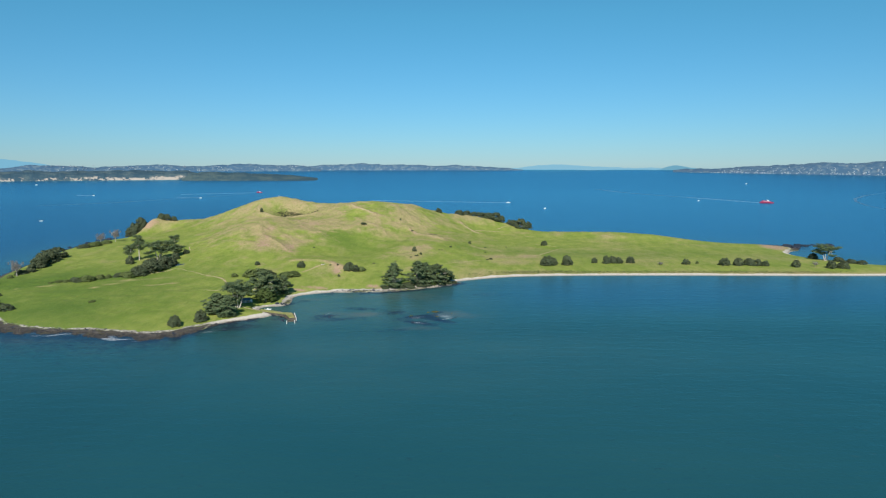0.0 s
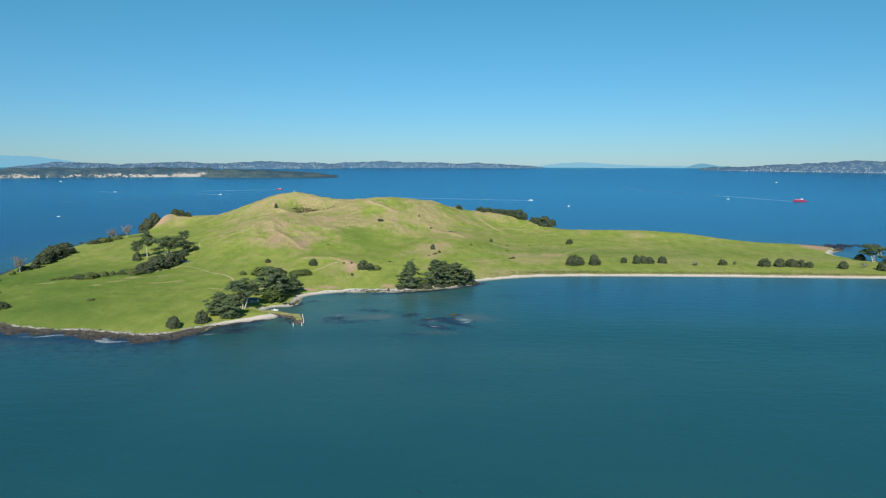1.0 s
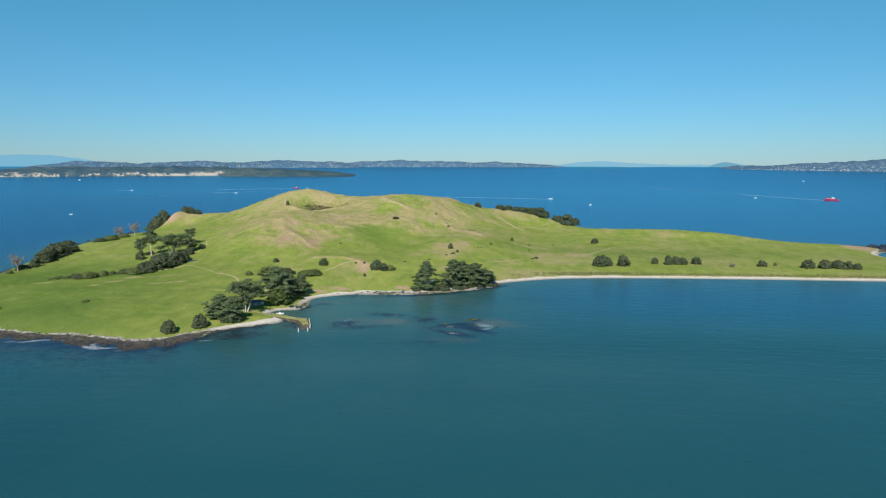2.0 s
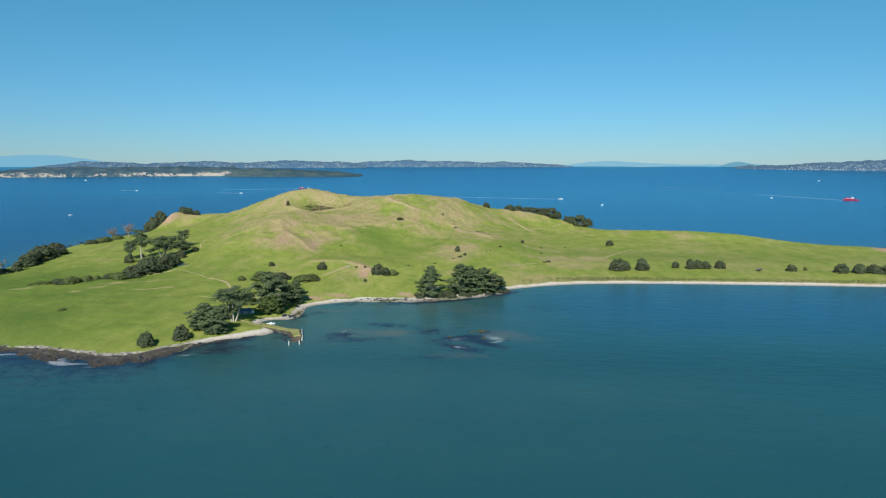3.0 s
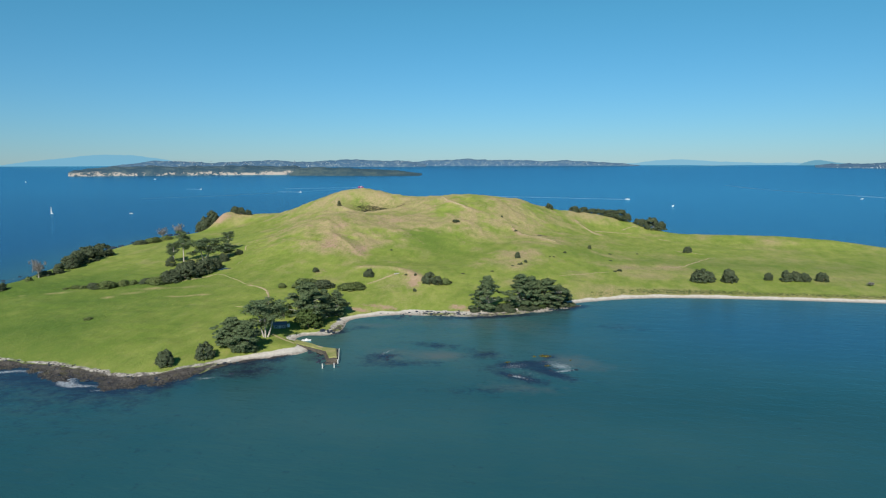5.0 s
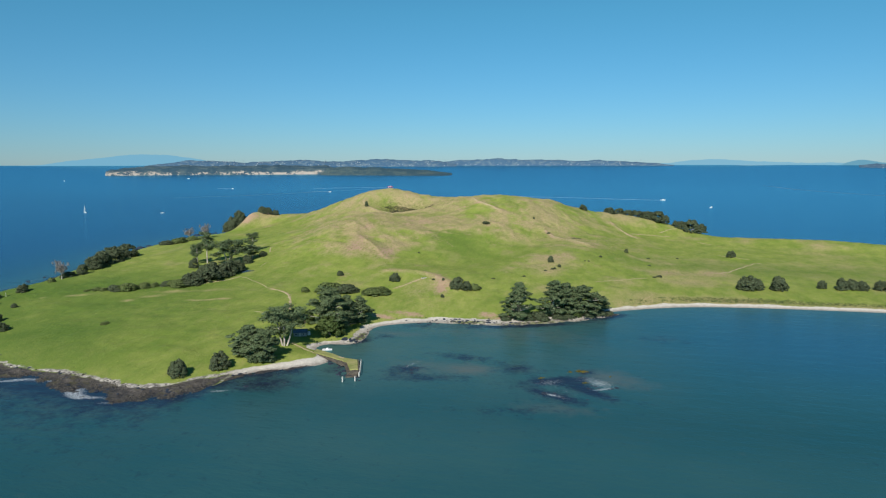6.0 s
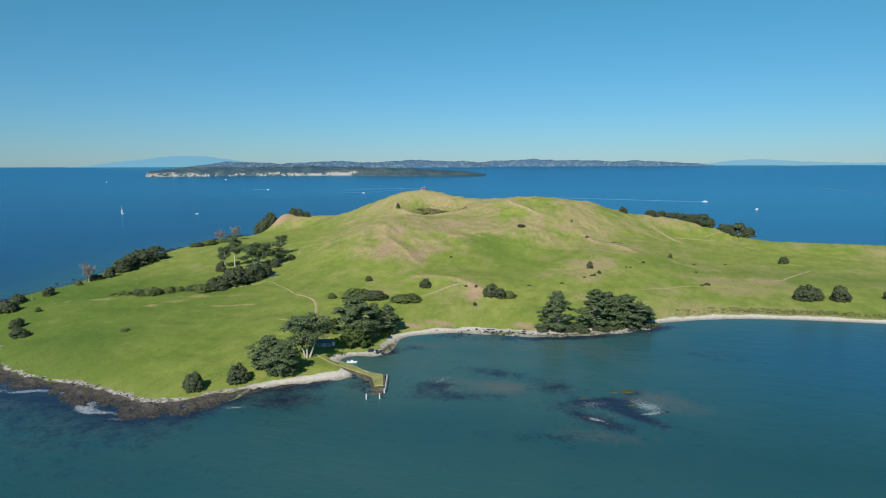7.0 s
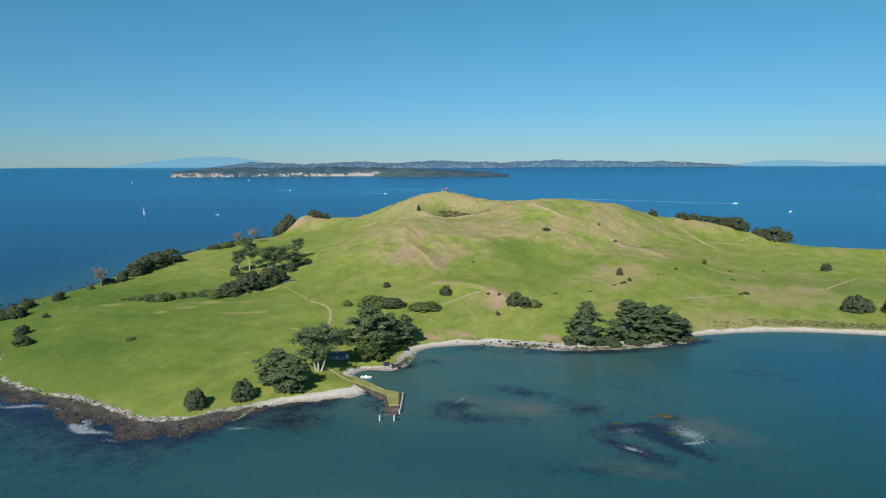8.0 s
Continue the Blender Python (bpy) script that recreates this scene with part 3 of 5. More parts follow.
def sea_depth(x, y, z):
    """1 in the deep open water round and behind the island."""
    open_water = np.clip(step(y, 620, 1150) + step(-x, 430, 700) * step(y, 430, 650) + step(x, -70, 130) * step(y, 430, 560) * 0.6, 0, 1)
    pale = 0.9 * bell(x, y, -67, 475, 8, 5.5, 15) + 0.6 * bell(x, y, -4, 481, 9, 6, 10) + 0.45 * bell(x, y, 4, 471, 12, 6) + 0.4 * bell(x, y, -24, 434, 13, 5)
    pale = pale + 0.45 * bell(x, y, -92, 474, 12, 9) + 0.35 * bell(x, y, -60, 545, 40, 14) + 0.5 * bell(x, y, -120, 528, 10, 4) + 0.4 * bell(x, y, -285, 400, 30, 8)
    near = np.clip(0.6 * step(-y, -480, -420) * step(y, 380, 430) + 0.6 * step(-x, 110, 190) * step(-y, -450, -400), 0, 1)
    return open_water, pale, near


def sea_tone(x, y, z):
    """1 west of the island; the colour darkens there, partly for lens vignetting."""
    west = step(-x, 400, 520) * step(y, 430, 560) * step(-y, -2600, -1500)
    return west, west, west


def spread(low, high, fine, far):
    """Lines at the fine spacing between low and high that widen outwards to far."""
    mid, out, s = list(np.arange(low, high, fine)), [], fine
    v = 0.0
    while v < far:
        s *= 1.06
        v += s
        out.append(v)
    return np.array([low - o for o in reversed(out)] + mid + [mid[-1] + o for o in out])


sea = grid_mesh("sea", spread(-500, 140, 1.4, 5400), spread(380, 660, 1.3, 5000), sea_height, {"zone": sea_zone, "depth": sea_depth, "tone": sea_tone}, SEA,
                lambda x, y, z: np.hypot(x + 10, y - 110) < 5400)
tagged(sea, "blue-green choppy sea with dark reefs and white foam", "sea", kind="structure")


# ---- distant land ----
def shore_place(az, r):
    a = radians(az)
    return -10 + r * math.sin(a), 110 + r * math.cos(a)


def range_of_hills(name, label, material, az0, az1, r0, r1, depth, profile, rough, seed, steps=320, rows=9, cliff=0.0, cliffs=()):
    """A strip of hills seen far off: profile gives (share of the way, height), cliffs (bearing, how bare)."""
    t = np.linspace(0, 1, steps)[None]
    v = np.linspace(0, 1, rows)[:, None]
    base = np.interp(t, [p[0] for p in profile], [p[1] for p in profile])
    r, az = r0 + (r1 - r0) * t + v * depth, np.radians(az0 + (az1 - az0) * t) + 0 * v
    x, y = -10 + r * np.sin(az), 110 + r * np.cos(az)
    form = np.where(v < 0.62, np.sin(np.minimum(1, np.where(v > 0, cliff + (1 - cliff) * v / 0.62, 0)) * math.pi / 2), np.cos((v - 0.62) / 0.38 * math.pi / 2))
    bump = wavy(x, y, 160, seed) + 0.7 * wavy(x, y, 45, seed + 1)
    wood = 1.6 * np.abs(wavy(x, y, 16, seed + 2, 2)) * np.minimum(1, base / 12)
    h = np.maximum(0, base * form + rough * bump * np.minimum(1, v * 4) * form * np.minimum(1, base / (rough * 3 + 1e-6)) + wood * (form > 0.05))
    z = sea_height(x, y) - 1 + h
    verts = np.stack([x.ravel(), y.ravel(), z.ravel()], 1)
    k = (np.arange(rows - 1)[:, None] * steps + np.arange(steps - 1)[None]).ravel()
    faces = np.stack([k, k + 1, k + steps + 1, k + steps], 1)
    ob = mesh_object(name, verts, faces, material, smooth=True)
    bare = np.interp(np.degrees(az).ravel(), [c[0] for c in cliffs], [c[1] for c in cliffs]) if cliffs else np.zeros(len(verts))
    layer = ob.data.color_attributes.new("bare", "FLOAT_COLOR", "POINT")
    layer.data.foreach_set("color", np.stack([bare, bare, bare, np.ones(len(verts))], 1).ravel())
    return tagged(ob, label, "hills", kind="structure")


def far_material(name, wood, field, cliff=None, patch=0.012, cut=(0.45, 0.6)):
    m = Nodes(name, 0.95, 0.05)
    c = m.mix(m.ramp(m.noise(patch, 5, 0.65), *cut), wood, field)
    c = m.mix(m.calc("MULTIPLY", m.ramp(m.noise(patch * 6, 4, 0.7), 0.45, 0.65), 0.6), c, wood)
    if cliff:
        z = m.node("ShaderNodeSeparateXYZ")
        m.link(m.pos, z.inputs[0])
        brow = m.calc("ADD", z.outputs[2], m.calc("MULTIPLY", m.calc("SUBTRACT", m.noise(0.02, 5, 0.65, m.scaled(1, 1, 0.2)), 0.5), 50.0))
        low = m.calc("SUBTRACT", 1.0, m.ramp(brow, 42, 48))
        open_face = m.calc("ADD", m.zone("bare")[0], m.calc("MULTIPLY", m.calc("SUBTRACT", m.noise(0.03, 6, 0.75, m.scaled(1, 1, 0.3)), 0.5), 4.5))
        c = m.mix(m.calc("MULTIPLY", low, m.ramp(open_face, 0.42, 0.56)), c, cliff)
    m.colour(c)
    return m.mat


# the blue of air haze is mixed into these wood and field colours
NEAR_WOOD = far_material("hazed_woods", (0.034, 0.068, 0.088), (0.072, 0.106, 0.108))
CLIFF_LAND = far_material("hazed_cliff_island", (0.034, 0.070, 0.098), (0.078, 0.114, 0.124), (0.35, 0.315, 0.275))
MID_RANGE = far_material("hazed_farmland", (0.050, 0.103, 0.168), (0.125, 0.178, 0.215), patch=0.034, cut=(0.48, 0.62))


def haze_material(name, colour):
    """An even emission that stands in for air haze over land beyond the horizon."""
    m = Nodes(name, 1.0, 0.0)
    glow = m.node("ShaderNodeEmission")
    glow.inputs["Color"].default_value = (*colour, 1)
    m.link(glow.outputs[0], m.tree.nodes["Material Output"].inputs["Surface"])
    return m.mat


# haze colours these far ridges give off in place of lit ground
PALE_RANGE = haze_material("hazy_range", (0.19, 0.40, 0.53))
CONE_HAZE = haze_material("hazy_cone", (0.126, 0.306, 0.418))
MOUNTAIN = haze_material("hazy_mountain", (0.16, 0.37, 0.51))

range_of_hills("backdrop_island", "low island with pale cliffs and dark woods across the sea", CLIFF_LAND, -40.6, -22.5, 3810, 3790, 420,
               [(0, 4), (0.02, 19), (0.07, 23), (0.12, 30), (0.2, 36), (0.3, 41), (0.45, 36), (0.6, 40), (0.8, 37), (0.95, 38), (1, 20)], 6, 21, 520, cliff=0.45,
               cliffs=[(-41, 0.62), (-36.2, 0.6), (-35.6, 0.2), (-32.2, 0.3), (-31.8, 0.48), (-29.6, 0.5), (-29.0, 0.72), (-24.4, 0.66), (-24, 0.42), (-22.8, 0.42), (-22.5, 0)])
range_of_hills("backdrop_headland", "dark wooded headland across the sea", NEAR_WOOD, -23.8, -12.2, 3700, 3600, 330,
               [(0, 10), (0.05, 35), (0.25, 40), (0.5, 36), (0.68, 31), (0.82, 21), (0.92, 10), (1, 0)], 5, 23)
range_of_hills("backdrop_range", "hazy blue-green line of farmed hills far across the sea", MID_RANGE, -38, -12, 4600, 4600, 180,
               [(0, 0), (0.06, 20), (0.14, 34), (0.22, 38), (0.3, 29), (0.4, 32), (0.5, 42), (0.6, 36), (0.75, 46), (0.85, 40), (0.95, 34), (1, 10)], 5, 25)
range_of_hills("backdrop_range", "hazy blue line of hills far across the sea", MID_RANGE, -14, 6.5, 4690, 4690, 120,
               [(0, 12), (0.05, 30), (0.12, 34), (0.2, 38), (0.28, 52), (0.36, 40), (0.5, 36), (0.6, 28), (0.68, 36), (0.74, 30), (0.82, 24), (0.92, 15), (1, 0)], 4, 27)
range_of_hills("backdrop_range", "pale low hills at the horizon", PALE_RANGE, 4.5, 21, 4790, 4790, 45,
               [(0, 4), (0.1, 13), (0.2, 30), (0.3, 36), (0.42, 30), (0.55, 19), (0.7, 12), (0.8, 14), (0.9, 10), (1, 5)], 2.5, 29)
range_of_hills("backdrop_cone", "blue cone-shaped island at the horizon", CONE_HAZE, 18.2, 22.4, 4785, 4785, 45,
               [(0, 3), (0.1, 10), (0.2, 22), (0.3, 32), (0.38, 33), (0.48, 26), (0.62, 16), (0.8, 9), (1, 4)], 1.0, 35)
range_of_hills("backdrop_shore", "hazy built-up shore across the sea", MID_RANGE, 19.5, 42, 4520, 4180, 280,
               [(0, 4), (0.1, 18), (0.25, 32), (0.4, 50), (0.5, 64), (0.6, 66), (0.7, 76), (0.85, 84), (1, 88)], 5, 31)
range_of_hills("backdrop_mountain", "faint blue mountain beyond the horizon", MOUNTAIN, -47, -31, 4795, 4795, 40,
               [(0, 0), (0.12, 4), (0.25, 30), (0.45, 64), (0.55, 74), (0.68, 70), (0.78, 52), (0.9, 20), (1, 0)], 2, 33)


# ---- trees and bushes ----
def leaf_sheets(centres, radii, count, size, rng, flat=0.0, core=None, comb=0.0):
    """Many small bent leaves on ellipsoid clumps, and the rounded normals of the clumps."""
    c, r = np.repeat(np.asarray(centres, float), count, 0), np.repeat(np.asarray(radii, float), count, 0)
    n = len(c)
    v = rng.normal(size=(n, 3))
    v /= np.linalg.norm(v, axis=1)[:, None]
    p = c + v * r * rng.uniform(0.35, 1.28, (n, 1))
    puff = v / r
    puff /= np.linalg.norm(puff, axis=1)[:, None]
    puff[:, 2] += flat
    nor = puff + rng.normal(size=(n, 3)) * 0.45
    nor /= np.linalg.norm(nor, axis=1)[:, None]
    a = np.cross(nor, rng.normal(size=(n, 3)))
    a /= np.linalg.norm(a, axis=1)[:, None]
    if comb:
        out = p * np.array([1, 1, 0]) / (np.linalg.norm(p[:, :2], axis=1)[:, None] + 1e-6) + np.array([0, 0, 0.25])
        a = (1 - comb) * a + comb * out
        a -= nor * (a * nor).sum(1)[:, None]
        a /= np.linalg.norm(a, axis=1)[:, None] + 1e-9
    b = np.cross(nor, a) * (1 - 0.55 * comb)
    a = a * (1 + 1.1 * comb)
    s = size * rng.uniform(0.6, 1.4, (n, 1))
    quad = np.stack([p - a * s - b * s * 0.35, p + a * s * 0.2 - b * s * 0.7, p + a * s + b * s * 0.3, p - a * s * 0.15 + b * s * 0.75], 1)
    shade = 0.42 * puff + 0.75 * nor
    if core is not None:
        whole = p - np.asarray(core, float)
        shade = shade + 0.75 * whole / np.linalg.norm(whole, axis=1)[:, None]
    shade += nor * np.maximum(0, 0.15 - (shade * nor).sum(1))[:, None]
    shade /= np.linalg.norm(shade, axis=1)[:, None]
    return quad.reshape(-1, 3), np.arange(n * 4).reshape(-1, 4), np.repeat(shade, 4, 0)


def spray(centre, way, s, rng, clumps=6, droop=0.25):
    """Clumps of one leafy bough: a flat fan that reaches outwards and dips at its tip."""
    centre, way = np.asarray(centre, float), np.asarray(way, float)
    side = np.array([-way[1], way[0], 0])
    cs, rs = [], []
    for _ in range(clumps):
        u, v = rng.uniform(-1, 1), rng.normal() * 0.5
        cs.append(centre + way * u * s + side * v * s + np.array([0, 0, -droop * s * max(u, 0) ** 2 + rng.normal() * 0.10 * s]))
        g = s * rng.uniform(0.28, 0.66)
        rs.append((g, g, g * rng.uniform(0.42, 0.66)))
    return cs, rs


def tree_base(name):
    ob = new(name)
    ob.empty_display_size = 1
    return ob


def add_limb(parent, path, r0, r1, material, name="limb"):
    radii = np.linspace(r0, r1, len(path))
    v, f = tube(path, radii, 6)
    return mesh_object(name, v, f, material, parent, smooth=True)


def bent(a, b, sag, rng, n=5):
    a, b = np.array(a, float), np.array(b, float)
    k = np.linspace(0, 1, n)[:, None]
    return [tuple(p) for p in a + (b - a) * k + np.sin(k * math.pi) * np.array([rng.normal() * sag, rng.normal() * sag, -sag * 0.4])]


BROAD = [(0, 0.80), (0.12, 0.94), (0.35, 1.0), (0.58, 0.92), (0.78, 0.66), (0.92, 0.36), (1, 0.14)]
CONE = [(0, 0.90), (0.15, 1.0), (0.35, 0.86), (0.6, 0.62), (0.8, 0.40), (0.94, 0.2), (1, 0.1)]


def cypress(seed, h=22.0, w=20.0, clear=0.07, boughs=66, outline=BROAD, leaves=40, bulk=1.0, comb=0.75, bare=0.2):
    """A macrocarpa: stout forked trunk, long pale limbs, boughs in uneven flat sprays with gaps between."""
    rng = np.random.default_rng(seed)
    root = tree_base("cypress_tree")
    lean = rng.normal(size=2) * 0.06 * h
    add_limb(root, bent((0, 0, -0.6), (lean[0], lean[1], 0.8 * h), 0.4, rng, 7), 0.036 * h, 0.008 * h, BARK, "trunk")
    lobes = rng.uniform(0, 2 * math.pi, 3)
    cs, rs, wood, sides = [], [], [], []
    for k in range(boughs):
        v = ((k + rng.uniform(0, 1)) / boughs) ** 0.92
        a = k * 2.39996 + rng.normal() * 0.6
        lobe = 0.88 + 0.20 * math.cos(2 * a + lobes[0]) + 0.16 * math.cos(3 * a + lobes[1] + 4 * v) + 0.12 * math.sin(9 * v + lobes[2])
        reach = 0.49 * w * float(np.interp(v, [p[0] for p in outline], [p[1] for p in outline])) * min(lobe, 1.14) * rng.uniform(0.60, 1.04)
        way = np.array([math.cos(a), math.sin(a), 0.12])
        core = np.array([lean[0] * v, lean[1] * v, h * (clear + (0.92 - clear) * v)])
        mid = core + way * reach + np.array([0, 0, rng.normal() * 0.03 * h])
        size = bulk * w * rng.uniform(0.07, 0.135) * (1.0 - 0.35 * v)
        c, r = spray(mid - way * size * 0.6, way, size, rng, 9, 0.4)
        snag = v < 0.5 and rng.uniform(0, 1) < bare
        if not snag:
            cs += c
            rs += r
        q = rng.uniform(0.25, 0.6)
        cs.append(core + way * reach * q + rng.normal(size=3) * 0.03 * w)
        rs.append(np.array([0.08, 0.08, 0.05]) * w * rng.uniform(0.8, 1.2))
        foot = core * np.array([1, 1, 0.86]) - np.array([0, 0, 0.02 * h])
        tv, tf = tube(bent(foot, core + way * reach * 0.85 if snag else mid, 0.4, rng, 4), np.linspace(0.010, 0.003, 4) * h * (1.15 - 0.6 * v), 4)
        sides += [[len(wood) + i for i in face] for face in tf]
        wood += tv
    mesh_object("branches", wood, sides, PALEBARK, root, "pale bare limbs", smooth=True)
    v, f, n = leaf_sheets(cs, rs, leaves, 0.36, rng, 0.3, (0, 0, 0.3 * h), comb)
    v[:, 2] = np.maximum(v[:, 2], -0.3)
    mesh_object("crown", v, f, PINE, root, normals=n)
    return root


def umbrella_pine(seed, h=22.0, w=16.0, stems=2, dense=6):
    """A pine with bare pale stems and a flat spreading top."""
    rng = np.random.default_rng(seed)
    root = tree_base("pine_tree")
    cs, rs = [], []
    for s in range(stems):
        top = np.array([(s - (stems - 1) / 2) * 0.24 * w + rng.normal() * 0.05 * w, rng.normal() * 0.10 * w, h * rng.uniform(0.60, 0.74)])
        foot = np.array([(s - (stems - 1) / 2) * 0.8, rng.normal() * 0.4, -0.5])
        add_limb(root, bent(foot, top, 0.5, rng, 7), 0.021 * h, 0.011 * h, PALEBARK, "trunk")
        for k in range(5):
            a = rng.uniform(0, 2 * math.pi)
            reach = w * rng.uniform(0.2, 0.44)
            z0 = rng.uniform(0.62, 0.98)
            tip = top * 0.7 + np.array([reach * math.cos(a), reach * math.sin(a), h * rng.uniform(-0.10, 0.32)])
            add_limb(root, bent(foot + (top - foot) * z0, tip, 0.3, rng), 0.010 * h, 0.004 * h, PALEBARK)
            for j in range(dense):
                cs.append(tip + rng.normal(size=3) * np.array([0.09 * w, 0.09 * w, 0.03 * h]))
                g = w * rng.uniform(0.07, 0.12)
                rs.append((g * 1.25, g * 1.25, g * 0.62))
        for j in range(dense):
            cs.append(top + np.array([rng.normal() * 0.2 * w, rng.normal() * 0.2 * w, h * rng.uniform(0.1, 0.26)]))
            g = w * rng.uniform(0.08, 0.13)
            rs.append((g * 1.15, g * 1.15, g * 0.62))
    v, f, n = leaf_sheets(cs, rs, 96, 0.34, rng, 0.3)
    mesh_object("crown", v, f, PINE, root, normals=n)
    return root


def tall_pine(seed, h=30.0, w=12.0):
    """A high pine: one bare stem, foliage in uneven tiers over its upper half."""
    rng = np.random.default_rng(seed)
    root = tree_base("pine_tree")
    top = np.array([rng.normal() * 0.5, rng.normal() * 0.5, 0.93 * h])
    add_limb(root, bent((0, 0, -0.5), top, 0.35, rng, 8), 0.023 * h, 0.008 * h, PALEBARK, "trunk")
    cs, rs = [], []
    for k in range(13):
        v = 0.40 + 0.55 * (k + rng.uniform(0, 0.8)) / 13
        a = k * 2.4 + rng.normal() * 0.4
        reach = w * 0.5 * (0.55 + 0.45 * math.sin((v - 0.3) * 4.2)) * rng.uniform(0.7, 1.05)
        tip = np.array([reach * math.cos(a), reach * math.sin(a), h * v + 0.04 * h])
        add_limb(root, bent(top * v / 0.93, tip, 0.3, rng), 0.006 * h, 0.002 * h, PALEBARK)
        for j in range(7):
            cs.append(tip * np.array([0.35 + 0.13 * j, 0.35 + 0.13 * j, 1]) + rng.normal(size=3) * np.array([0.07 * w, 0.07 * w, 0.022 * h]))
            g = w * rng.uniform(0.11, 0.18)
            rs.append((g * 1.2, g * 1.2, g * 0.75))
    for j in range(6):
        cs.append(top + rng.normal(size=3) * np.array([0.08 * w, 0.08 * w, 0.02 * h]))
        rs.append((0.13 * w, 0.13 * w, 0.10 * w))
    v, f, n = leaf_sheets(cs, rs, 84, 0.34, rng, 0.2)
    mesh_object("crown", v, f, PINE, root, normals=n)
    return root


def dome_bush(seed, h=7.0, w=11.0, material=None, leaves=84, clumps=95, name="bush"):
    """A dense rounded coastal tree whose skirts reach the ground."""
    rng = np.random.default_rng(seed)
    root = tree_base(name)
    for k in range(3):
        a = rng.uniform(0, 6.28)
        add_limb(root, bent((0, 0, -0.4), (0.22 * w * math.cos(a), 0.22 * w * math.sin(a), 0.6 * h), 0.2, rng), 0.03 * h, 0.01 * h, BARK, "stem")
    cs, rs = [], []
    for k in range(clumps):
        a, v = rng.uniform(0, 2 * math.pi), rng.uniform(0, 1)
        reach = 0.41 * w * (1 + 0.13 * math.sin(2 * a + seed) + 0.10 * math.sin(3 * a + seed * 1.7))
        top = 0.80 + 0.10 * math.sin(a + seed * 2.3) + 0.06 * math.sin(4 * a + seed)
        q = reach * math.sqrt(1 - (0.94 * v) ** 2) * math.sqrt(rng.uniform(0.55, 1))
        cs.append((q * math.cos(a), q * math.sin(a), h * (0.09 + top * v)))
        s = w * rng.uniform(0.055, 0.115)
        rs.append((s, s, s * 0.72 * min(1.0, 1.6 * h / w)))
    v, f, n = leaf_sheets(cs, rs, leaves, 0.026 * w, rng, 0.1, (0, 0, 0.15 * h))
    v[:, 2] = np.maximum(v[:, 2], -0.3)
    mesh_object("crown", v, f, material or BUSH, root, normals=n)
    return root


def bare_tree(seed, h=14.0, w=11.0):
    """A grey tree that is nearly dead: forked branches and thin bleached twigs."""
    rng = np.random.default_rng(seed)
    root = tree_base("bare_tree")
    fork = np.array([rng.normal() * 0.3, rng.normal() * 0.3, 0.35 * h])
    add_limb(root, bent((0, 0, -0.5), fork, 0.2, rng), 0.024 * h, 0.015 * h, GREYWOOD, "trunk")
    cs, rs = [], []
    for k in range(17):
        a = rng.uniform(0, 6.28)
        reach = w * rng.uniform(0.08, 0.44)
        tip = np.array([reach * math.cos(a), reach * math.sin(a), h * (rng.uniform(0.72, 1.04) - 0.5 * reach / w)])
        path = bent(fork * rng.uniform(0.7, 1.0), tip, 0.5, rng)
        add_limb(root, path, 0.010 * h, 0.003 * h, GREYWOOD)
        for j in range(3):
            end = np.array(path[2 + j % 3]) + rng.normal(size=3) * np.array([0.12, 0.12, 0.06]) * w
            add_limb(root, bent(path[1 + j], end, 0.2, rng, 4), 0.005 * h, 0.002 * h, GREYWOOD, "twig")
            cs.append(end)
            rs.append((0.09 * w, 0.09 * w, 0.13 * w))
    v, f, n = leaf_sheets(cs, rs, 56, 0.22, rng, 0.2)
    tagged(mesh_object("foliage", v, f, BLEACHED, root, normals=n), kind="stuff")
    return root


class Kind:
    """Models of one kind of plant; plant() sets down the next in turn."""

    def __init__(self, makers, h, w, first=0):
        self.makers, self.h, self.w = makers, h, w
        self.models, self.count = [None] * len(makers), first

    def plant(self, x, y, w, h, label, category, group, sink=0.25):
        k = self.count % len(self.makers)
        turn = (self.count * 137.5 + x * 3.1) % 360
        self.count += 1
        m = Matrix.Translation((x, y, ground_at(x, y) - sink)) @ pose(0, 0, 0, 0, 0, turn) @ Matrix.Diagonal((w / self.w, w / self.w, h / self.h, 1))
        if self.models[k] is None:
            self.models[k] = self.makers[k]()
            ob = self.models[k]
            ob.matrix_basis = m
        else:
            ob = copy_thing(self.models[k], m)
            ob.matrix_basis = m
        return tagged(ob, label, category, group)


SPIRE = Kind([lambda: cypress(46, clear=0.04, outline=CONE)], 22, 20)
CYPRESS = Kind([lambda: cypress(41, clear=0.02), lambda: cypress(42, clear=0.05), lambda: cypress(43, clear=0.04)], 22, 20, first=1)
ROUNDED = Kind([lambda: cypress(47, clear=0.02, boughs=84, leaves=44, bulk=1.15, comb=0.35, bare=0.12), lambda: cypress(48, clear=0.02, boughs=84, leaves=44, bulk=1.15, comb=0.35, bare=0.12)], 22, 20)
UMBRELLA = Kind([lambda: umbrella_pine(53, stems=3, dense=8), lambda: umbrella_pine(52, stems=3, dense=8)], 22, 16)
LONE = Kind([lambda: tall_pine(55), lambda: tall_pine(56)], 30, 12)
DOME = Kind([lambda: dome_bush(61), lambda: dome_bush(62), lambda: dome_bush(63), lambda: dome_bush(64)], 7, 11)
MOUND = Kind([lambda: dome_bush(71, 4, 11, SCRUB, 54, 150, "shrub"), lambda: dome_bush(72, 4, 11, SCRUB, 54, 150, "shrub"), lambda: dome_bush(73, 4, 11, BUSH, 54, 150, "shrub")], 4, 11)
